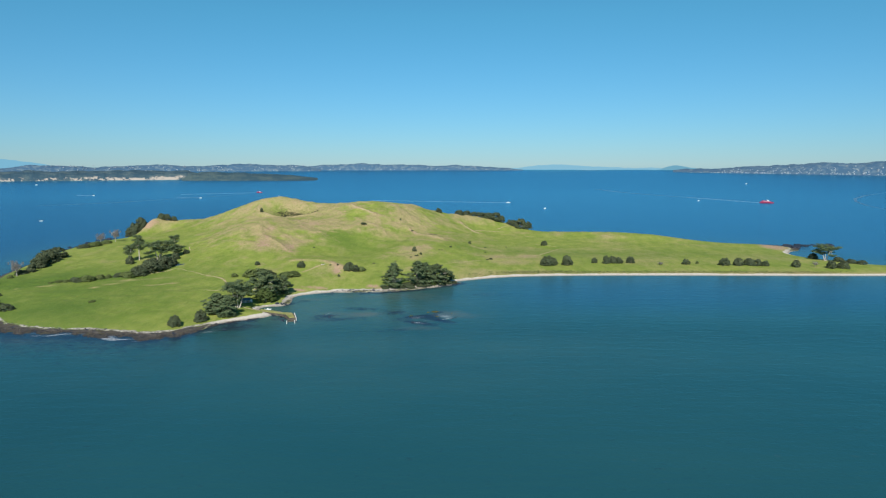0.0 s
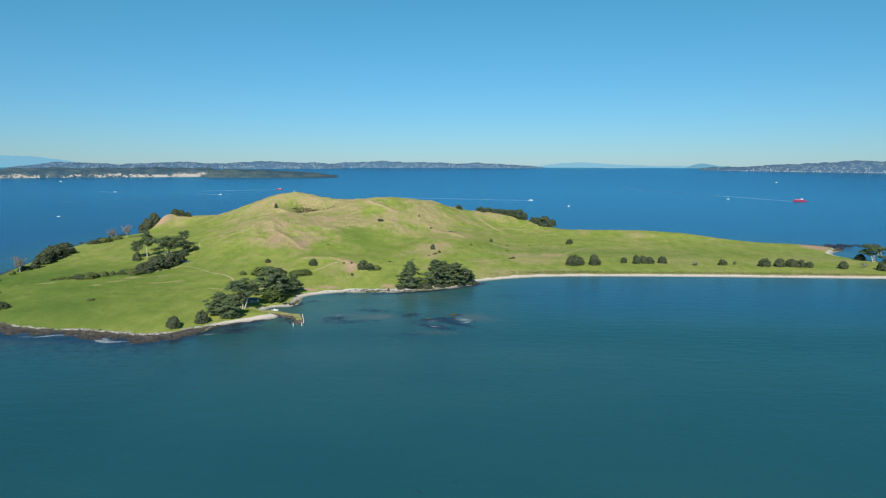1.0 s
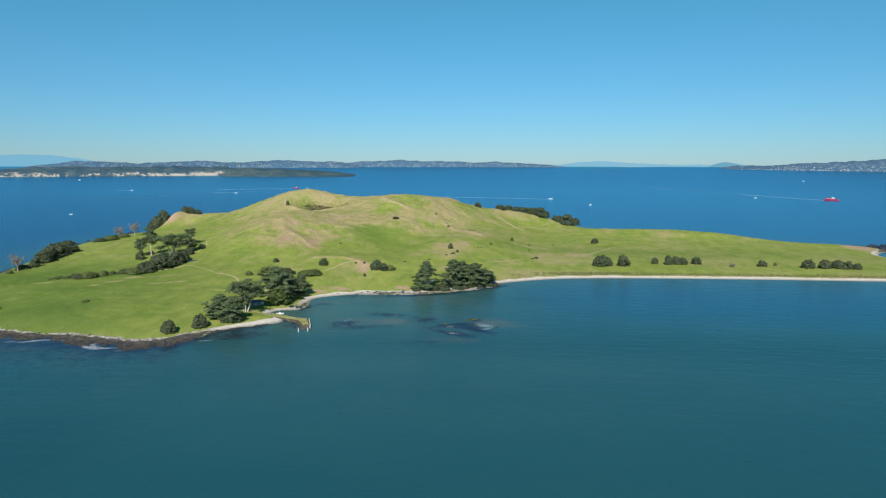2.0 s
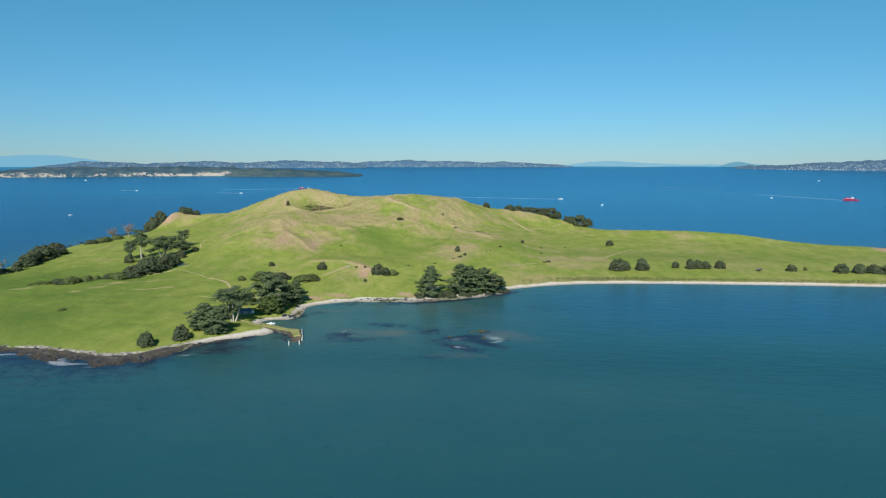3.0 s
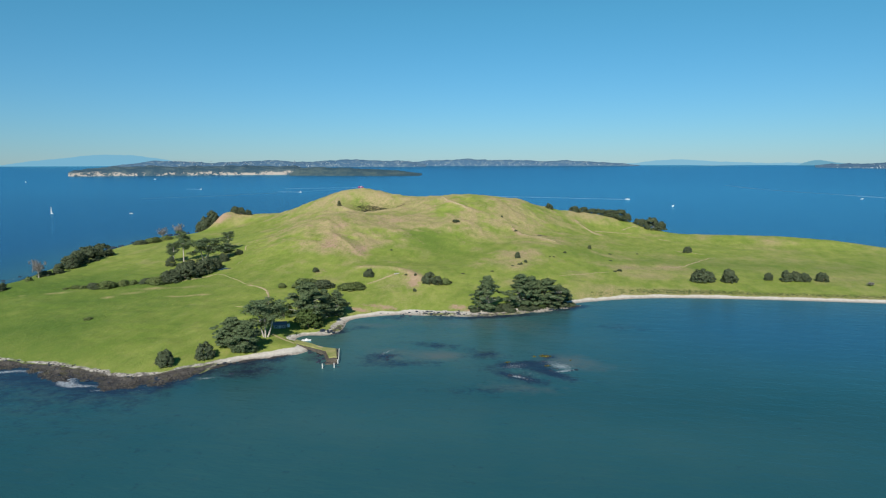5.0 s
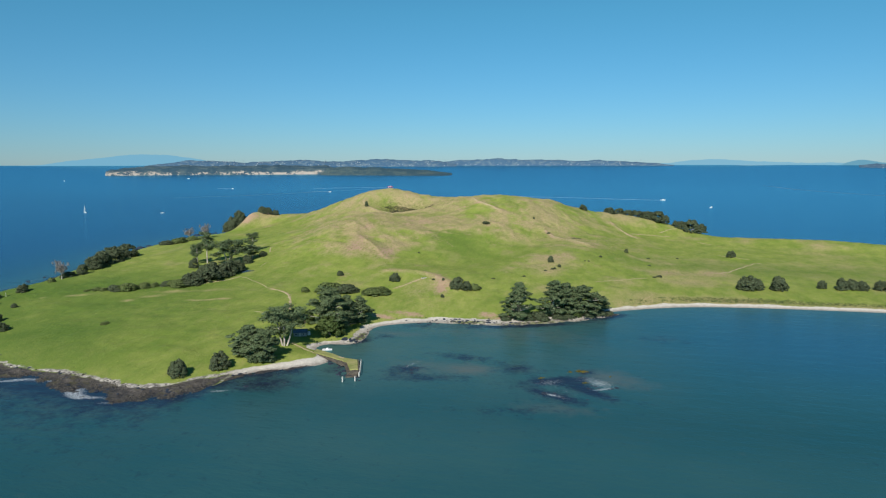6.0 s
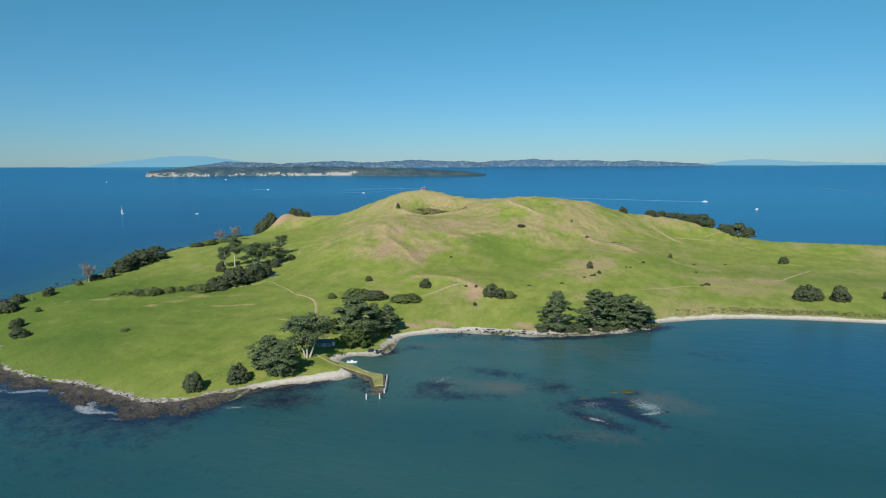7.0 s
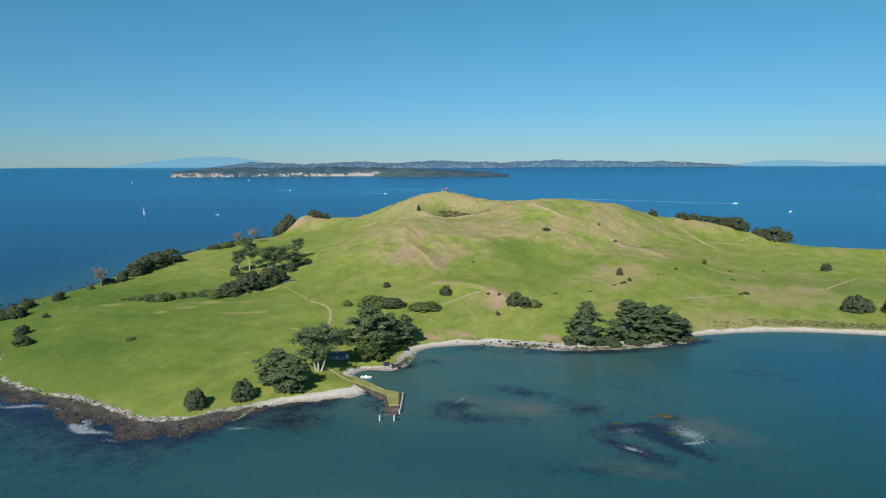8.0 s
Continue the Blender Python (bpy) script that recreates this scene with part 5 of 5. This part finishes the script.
for x, y, turn, size, label in [(-868, 2160, -25, 0.9, "white motorboat trailing a wake"), (-1330, 2320, -20, 0.8, "white motorboat trailing a wake"),
                                (240, 1655, 60, 0.85, "white motorboat lying still"), (-840, 1270, 30, 0.55, "small white motorboat lying still"),
                                (778, 2020, 10, 0.7, "white motorboat lying still"), (-2330, 2573, 140, 1.0, "white motorboat far off"),
                                (-1980, 2980, 15, 0.9, "white motorboat far off"), (1480, 3230, 20, 1.0, "white motorboat far off")]:
    ob = copy_thing(fast, pose(0, 0, 0))
    set_afloat(ob, x, y, turn, label, "boat", "motorboats")
    ob.scale = (size, size, size)
wake([(-872, 2162), (-905, 2180), (-975, 2215)], 1.8, 0.7, 4)
wake([(-1334, 2322), (-1370, 2332), (-1405, 2338)], 1.3, 0.6, 5)
set_afloat(yacht(), -998, 1245, 150, "white sailing yacht with both sails set", "yacht")
wake([(1105, 1625), (1167, 1801), (1257, 1995), (1357, 2161), (1515, 2358), (1719, 2544)], 1.5, 7, 6, OLD_WAKE)
wake([(-810, 2470), (-864, 2279), (-943, 2087), (-1028, 1894), (-1162, 1732)], 3.0, 6.0, 7, OLD_WAKE)


# ---- rocks ----
def boulder_mesh(seed, squash):
    rng = np.random.default_rng(seed)
    bm = bmesh.new()
    bmesh.ops.create_icosphere(bm, subdivisions=2, radius=1)
    dirs = rng.normal(size=(7, 3))
    for v in bm.verts:
        cut = min(1.0, *(0.62 + 0.28 * abs(rng.uniform()) - 0 * d[0] if v.co.dot(Vector(d).normalized()) > 0.8 else 1.0 for d in dirs))
        v.co *= cut * rng.uniform(0.92, 1.06)
        v.co.z *= squash
    me = bpy.data.meshes.new("boulder")
    bm.to_mesh(me)
    bm.free()
    me.materials.append(ROCK)
    return me


STONES = [boulder_mesh(k, 0.32 + 0.08 * (k % 3)) for k in range(5)]


def rock_places(spots, low, high, seed, z):
    """Where the rocks of some spots lie, turned and scaled."""
    rng = np.random.default_rng(seed)
    for x, y, rx, ry, n in spots:
        for _ in range(n):
            px, py = x + rng.normal() * rx, y + rng.normal() * ry
            s = low + (high - low) * rng.uniform() ** 2
            top = max(ground_at(px, py), -0.25) if z is None else z
            yield STONES[rng.integers(5)], Matrix.Translation((px, py, top)) @ pose(0, 0, 0, 0, 0, rng.uniform(0, 360)) @ Matrix.Diagonal((s * 1.3, s, s, 1))


def scatter_rocks(spots, low, high, label, group, seed, z=-0.12):
    for me, m in rock_places(spots, low, high, seed, z):
        ob = new("boulder", me)
        ob.matrix_basis = m
        tagged(ob, label, "rock", group)


def rock_field(spots, low, high, label, seed, z=-0.12):
    """Rocks too far or too many to count, in one mesh."""
    verts, faces = [], []
    for me, m in rock_places(spots, low, high, seed, z):
        k = len(verts)
        verts += [m @ v.co for v in me.vertices]
        faces += [[k + i for i in p.vertices] for p in me.polygons]
    return tagged(mesh_object("rocks", verts, faces, ROCK), label, "rocks", kind="stuff")


scatter_rocks([(-28, 466, 7, 2, 14), (-13, 478, 4, 4, 10), (-8, 463, 5, 3, 12), (-25, 449, 5, 1.5, 10), (-98, 470, 4, 3, 9)], 0.3, 1.3,
              "dark wet basalt rock awash on the reef", "reef rocks", 5)
scatter_rocks([(480, 882, 6, 5, 8), (503, 900, 11, 5, 14), (528, 902, 8, 3, 6)], 2.0, 7.0, "flat dark rock of the reef off the eastern point", "point rocks", 4, 0.1)
rock_field([(-462, 655, 5, 26, 10), (-458, 590, 5, 16, 9), (-466, 620, 5, 12, 8)], 0.6, 2.0, "dark rocks on the western shore", 3)
scatter_rocks([(-118, 556, 7, 1.2, 7), (-141, 508, 5, 2, 22), (-60, 566, 16, 2, 24), (-86, 563.5, 11, 2.2, 34), (-107, 554, 5, 1, 12), (-11, 590, 3, 2, 12), (-1, 597, 5, 2, 14), (6, 602, 4, 1.5, 8), (-137, 468, 3, 1.6, 16), (-131, 464, 2, 3, 10), (-121, 452, 3, 1.6, 14), (-152, 434, 8, 3, 12)],
              0.4, 1.5, "dark basalt boulder on the bay shore", "shore rocks", 6, None)
scatter_rocks([(-138, 471.4, 2.6, 0.7, 18), (-130.2, 466.6, 0.7, 2, 10), (-121, 452.6, 1.8, 0.8, 10), (-126, 459.5, 0.6, 2.6, 8)],
              0.5, 1.3, "dark rubble stone at the foot of the jetty", "jetty rubble", 12, 0.1)
rock_field([(-190, 413, 14, 3, 14), (-225, 412, 14, 4, 16), (-262, 419, 16, 4, 16), (-310, 428, 12, 5, 10), (-340, 445, 6, 6, 8), (-165, 440, 8, 3, 10)],
              0.3, 1.1, "dark basalt boulders on the lava shelf", 7, None)


rock_field([(-520, 820, 5, 20, 16), (-531, 872, 5, 20, 20), (-533, 912, 5, 16, 16), (-527, 955, 6, 18, 14), (-500, 770, 5, 18, 10), (-458, 560, 4, 12, 10), (-446, 532, 4, 8, 8)], 1.5, 5.0,
           "dark rocks along the steep western shore", 13)


# ---- summit mark ----
def beacon(x, y):
    root = new("survey_beacon")
    root.matrix_basis = Matrix.Translation((x, y, ground_at(x, y) - 0.1))
    for k in range(4):
        a = math.pi / 2 * k + 0.4
        part("leg", beam((0.7 * math.cos(a), 0.7 * math.sin(a), 0), (0.1 * math.cos(a), 0.1 * math.sin(a), 1.7), 0.1, 0.1), WHITE, root)
    part("drum", tapered_post(0, 0, 1.5, 2.3, 0.35), WHITE, root)
    return tagged(root, "white survey beacon on the hill's top", "beacon")


beacon(-262, 945)


def marker_post(x, y):
    """A white board on two short posts above the shore."""
    root = new("marker_board")
    root.matrix_basis = pose(x, y, ground_at(x, y) - 0.1, 0, 0, -40)
    for side in (-0.8, 0.8):
        part("post", tapered_post(side, 0, 0, 2.6, 0.11), PILE, root)
    part("board", box_bm(-1.3, 1.3, -0.16, -0.10, 1.1, 3.0, 0.02), WHITE, root)
    return tagged(root, "white marker board on posts above the western shore", "sign")


def trough(x, y, turn):
    """A long concrete water trough on the slope."""
    root = new("water_trough")
    root.matrix_basis = pose(x, y, ground_at(x, y) - 0.15, 0, 0, turn)
    part("basin", box_bm(-2.2, 2.2, -0.6, 0.6, 0, 0.75, 0.05), PALE_STONE, root)
    part("water", box_bm(-2.0, 2.0, -0.42, 0.42, 0.752, 0.756), POND, root)
    return tagged(root, "pale concrete water trough beside the worn track", "trough")


def seaweed(x, y, size, turn):
    """A mat of ochre weed that breaks the surface over the reef."""
    rng = np.random.default_rng(int(abs(x * 7 + y)))
    cs = [(rng.normal() * 0.8, rng.normal() * 0.3, 0.0) for _ in range(9)]
    v, f, n = leaf_sheets(cs, [(0.55, 0.4, 0.22)] * 9, 40, 0.12, rng, 0.4)
    ob = mesh_object("seaweed", v, f, WEED, normals=n)
    ob.matrix_basis = pose(x, y, 0.12, 0, 0, turn) @ Matrix.Diagonal((size, size, size, 1))
    return tagged(ob, "ochre seaweed mat awash on the reef", "seaweed", kind="stuff")


POND = plain("pond_water", (0.03, 0.07, 0.12), (0.05, 0.10, 0.16), 0.3, 0.12, 0.5)
WEED = leaf_material("ochre_weed", (0.15, 0.115, 0.014), (0.24, 0.19, 0.022), (0.30, 0.25, 0.04))
marker_post(-420, 545)
trough(-132.6, 632.4, 48)
for x, y, size, turn in ((-15.2, 483.2, 2.0, 8), (-12.8, 468.2, 0.9, 20), (-33, 470, 0.8, 30), (-1.5, 479, 0.6, 60)):
    seaweed(x, y, size, turn)


# ---- what nobody could count: tussocks and shore stones ----
def tussocks(count, seed):
    rng = np.random.default_rng(seed)
    x, y = rng.uniform(-500, 470, count * 3), rng.uniform(415, 1040, count * 3)
    d = coast_distance(x, y)
    want = 0.35 + 0.5 * wavy(x, y, 60, 91) + 0.45 * wavy(x, y, 14, 92) + 0.5 * np.exp(-((d - 12) / 6) ** 2)
    want = want * (0.12 + step(ground_height(x, y), 9, 16) + np.exp(-((d - 12) / 6) ** 2) * step(x, 0, 20))
    keep = (d > 8) & (rng.uniform(0, 1, len(x)) < want)
    x, y = x[keep][:count], y[keep][:count]
    z = ground_height(x, y)
    n = len(x)
    h, w = rng.uniform(0.06, 0.30, n), rng.uniform(0.5, 1.2, n)
    verts = np.zeros((n, 5, 3))
    for k in range(4):
        a = k * math.pi / 2 + rng.uniform(0, 1.5, n)
        verts[:, k] = np.stack([x + w * np.cos(a), y + w * np.sin(a), z - 0.15], 1)
    verts[:, 4] = np.stack([x + 0.3 * w * rng.normal(size=n), y + 0.3 * w * rng.normal(size=n), z + h], 1)
    base = np.arange(n)[:, None] * 5
    faces = np.concatenate([base + np.array([[k, (k + 1) % 4, 4]]) for k in range(4)])
    ob = mesh_object("tussocks", verts.reshape(-1, 3), faces, TUSSOCK)
    return tagged(ob, "rough grass tussocks scattered over the pasture", "grass", kind="stuff")


def shore_stones(count, seed):
    rng = np.random.default_rng(seed)
    x, y = rng.uniform(-380, 20, count * 40), rng.uniform(392, 620, count * 40)
    d, shelf = coast_distance(x, y), rocky(x, y)
    keep = (d < -1) & (d > -24) & (rng.uniform(0, 1, len(x)) < shelf * np.exp(-np.abs(d + 11) / 8)) & (wavy(x, y, 8, 95) > -0.25)
    x, y = x[keep][:count], y[keep][:count]
    z = ground_height(x, y)
    n = len(x)
    s = 0.2 + 0.75 * rng.uniform(0, 1, n) ** 3
    shape = np.array([(1, 0, 0), (0, 1, 0), (-1, 0, 0), (0, -1, 0), (0.3, 0.1, 0.62), (-0.35, 0.2, 0.5), (0.0, -0.3, 0.45)])
    turn = rng.uniform(0, 6.28, n)
    c, si = np.cos(turn), np.sin(turn)
    verts = np.zeros((n, 7, 3))
    for k, (a, b, e) in enumerate(shape):
        ja, jb = a * rng.uniform(0.7, 1.3, n) * s, b * rng.uniform(0.6, 1.2, n) * s
        verts[:, k] = np.stack([x + c * ja - si * jb, y + si * ja + c * jb, z + e * s * rng.uniform(0.6, 1.2, n) - 0.12], 1)
    tris = np.array([(0, 1, 4), (1, 5, 4), (1, 2, 5), (2, 6, 5), (2, 3, 6), (3, 0, 6), (0, 4, 6), (4, 5, 6)])
    faces = (np.arange(n)[:, None, None] * 7 + tris[None]).reshape(-1, 3)
    ob = mesh_object("shore_stones", verts.reshape(-1, 3), faces, SHELF_ROCK)
    return tagged(ob, "loose dark basalt stones over the lava shelf", "stones", kind="stuff")


def pond(x, y, rx, ry):
    verts, faces = [(x, y, ground_at(x, y) + 0.18)], []
    for k in range(24):
        a = 2 * math.pi * k / 24
        r = 1 + 0.18 * math.sin(3 * a + 1)
        px, py = x + rx * r * math.cos(a), y + ry * r * math.sin(a)
        verts.append((px, py, ground_at(px, py) + 0.14))
        faces.append((0, 1 + k, 1 + (k + 1) % 24))
    ob = mesh_object("pond", verts, faces, POND, smooth=True)
    return tagged(ob, "small blue pond in the field beside the pines", "pond", kind="structure")


def houses(count, az0, az1, reach, crest, depth, seed, low=2.5, scale=1.0):
    """Pale houses on the slopes of the far shores, too small to tell apart; low: how much they keep to the water."""
    rng = np.random.default_rng(seed)
    verts, faces = [], []
    for _ in range(count):
        az = az0 + (az1 - az0) * (round(rng.uniform(0, 1) * 16) / 16 + rng.normal() * 0.02)
        up = rng.uniform(0, 1) ** low
        x, y = shore_place(az, reach(az) + 10 + up * 90)
        z = float(sea_height(np.array(x), np.array(y))) + crest(az) * math.sin(math.pi / 2 * min(1.0, (10 + 90 * up) / (0.62 * depth)))
        w, h = scale * rng.uniform(1.2, 3.6), scale * rng.uniform(0.8, 2.0)
        k = len(verts)
        verts += [(x - w, y - 4, z - 3), (x + w, y - 4, z - 3), (x + w, y - 4, z + h), (x - w, y - 4, z + h), (x - w, y + 6, z - 3), (x + w, y + 6, z - 3),
                  (x + w * 0.8, y + 3, z + h * 1.5), (x - w * 0.8, y + 3, z + h * 1.5)]
        faces += [(k, k + 1, k + 2, k + 3), (k + 3, k + 2, k + 6, k + 7), (k + 1, k + 5, k + 6, k + 2), (k, k + 3, k + 7, k + 4), (k + 4, k + 7, k + 6, k + 5)]
    ob = mesh_object("far_houses", verts, faces, FAR_WALLS)
    return tagged(ob, "pale houses strung along the far shore", "houses", kind="stuff")


def beach_scrub(count, seed):
    """Low dark scrub in a broken band between the long beach and its meadow."""
    rng = np.random.default_rng(seed)
    x = np.where(rng.uniform(0, 1, count * 6) < 0.55, rng.uniform(14, 125, count * 6), rng.uniform(125, 430, count * 6))
    y = rng.uniform(612, 690, count * 6)
    d = coast_distance(x, y)
    keep = (d > 6.5) & (d < 17) & (wavy(x, y, 13, 97) + 0.6 * step(-x, -130, -90) - np.abs(d - 10) / 9 > -0.15)
    x, y = x[keep][:count], y[keep][:count]
    size = rng.uniform(0.5, 1.3, len(x))
    cs = np.stack([x, y, ground_height(x, y) + 0.25 * size], 1)
    rs = np.stack([size * 1.25, size * 0.9, size * 0.55], 1)
    v, f, n = leaf_sheets(cs, rs, 22, 0.22, rng, 0.3)
    return tagged(mesh_object("scrub", v, f, SCRUB, normals=n), "low dark scrub behind the long beach", "scrub", kind="stuff")


TUSSOCK = leaf_material("tussock_grass", (0.11, 0.165, 0.020), (0.24, 0.26, 0.055), (0.36, 0.31, 0.12))
tussocks(26000, 7)
shore_stones(4200, 8)
beach_scrub(520, 14)
pond(-283, 639, 5.5, 3.2)
houses(300, 22, 42, lambda az: 4520 - 340 * (az - 19.5) / 22.5, lambda az: np.interp(az, [19.5, 25, 30.7, 35, 42], [4, 32, 64, 74, 88]), 280, 9, 3.2, 1.0)
houses(120, -34, -13, lambda az: 4600, lambda az: 38, 180, 10, 1.6, 0.9)
houses(80, -13, 4, lambda az: 4690, lambda az: 35, 120, 11, 1.8, 0.9)


# ---- trodden tracks ----
def sheet_height(x, y):
    """The height of the ground's own mesh, between its grid lines."""
    i = np.clip(np.searchsorted(GRID_X, x, "right") - 1, 0, len(GRID_X) - 2)
    j = np.clip(np.searchsorted(GRID_Y, y, "right") - 1, 0, len(GRID_Y) - 2)
    a, b = (x - GRID_X[i]) / (GRID_X[i + 1] - GRID_X[i]), (y - GRID_Y[j]) / (GRID_Y[j + 1] - GRID_Y[j])
    h = [ground_height(GRID_X[i + p], GRID_Y[j + q]) for p, q in ((0, 0), (1, 0), (0, 1), (1, 1))]
    return np.maximum(h[0] * (1 - a) * (1 - b) + h[1] * a * (1 - b) + h[2] * (1 - a) * b + h[3] * a * b, -1)


def track(points, width, seed):
    p = np.array(points, float)
    for _ in range(3):
        mid = np.stack([0.75 * p[:-1] + 0.25 * p[1:], 0.25 * p[:-1] + 0.75 * p[1:]], 1).reshape(-1, 2)
        p = np.concatenate([p[:1], mid, p[-1:]])
    run = np.concatenate([[0], np.cumsum(np.hypot(*np.diff(p, axis=0).T))])
    t = np.arange(0, run[-1], 1.1)
    x, y = np.interp(t, run, p[:, 0]), np.interp(t, run, p[:, 1])
    wob = wavy(x, y, 7, seed)
    dx, dy = np.gradient(x), np.gradient(y)
    n = np.hypot(dx, dy) + 1e-9
    wid = width * (0.75 + 0.35 * wavy(x, y, 5, seed + 1)) * np.minimum(1, np.minimum(t + 1, run[-1] - t + 0.5) / 5)
    rows = []
    for k in (-1.0, -0.5, 0.0, 0.5, 1.0):
        px, py = x - dy / n * (k * wid + 0.5 * wob), y + dx / n * (k * wid + 0.5 * wob)
        rows.append(np.stack([px, py, sheet_height(px, py) + (0.14 if abs(k) < 1 else -0.08)], 1))
    m = len(t)
    verts = np.concatenate(rows)
    faces = [(r * m + i, r * m + i + 1, (r + 1) * m + i + 1, (r + 1) * m + i) for r in range(4) for i in range(m - 1)]
    ob = mesh_object("track", verts, faces, EARTH, smooth=True)
    return tagged(ob, "narrow bare earth track worn into the grass", "path", kind="structure")


for k, (line, width) in enumerate([(TRACKS[0], 1.1), (TRACKS[1], 0.7), ([(67, 984), (80, 1000), (92, 1014)], 0.8), ([(107, 955), (122, 944)], 0.9), ([(-298, 704), (-303, 715), (-308, 725), (-305, 729)], 0.9), ([(-281, 667), (-278, 650)], 0.35), ([(-280, 624), (-289, 606), (-297, 595)], 1.0), ([(-280, 624), (-261, 611), (-238, 592)], 0.4), ([(-197, 541), (-206, 535), (-217, 534)], 0.4), (TRACKS[4], 1.2), (TRACKS[6], 0.9), (TRACKS[3], 1.4), ([(-150, 913), (-140, 897), (-122, 880), (-109, 868)], 1.3),
                                   ([(-62, 852), (-40, 820), (-12, 792)], 1.0), ([(-282, 905), (-272, 890), (-255, 880), (-229, 878), (-206, 886)], 0.6), ([(112, 858), (124, 846), (138, 838)], 0.5),
                                   ([(89, 750), (102, 760), (127, 805), (144, 825)], 1.0), ([(-8, 674), (12, 690), (34, 709)], 0.45)]):
    track(line, width, 200 + k)
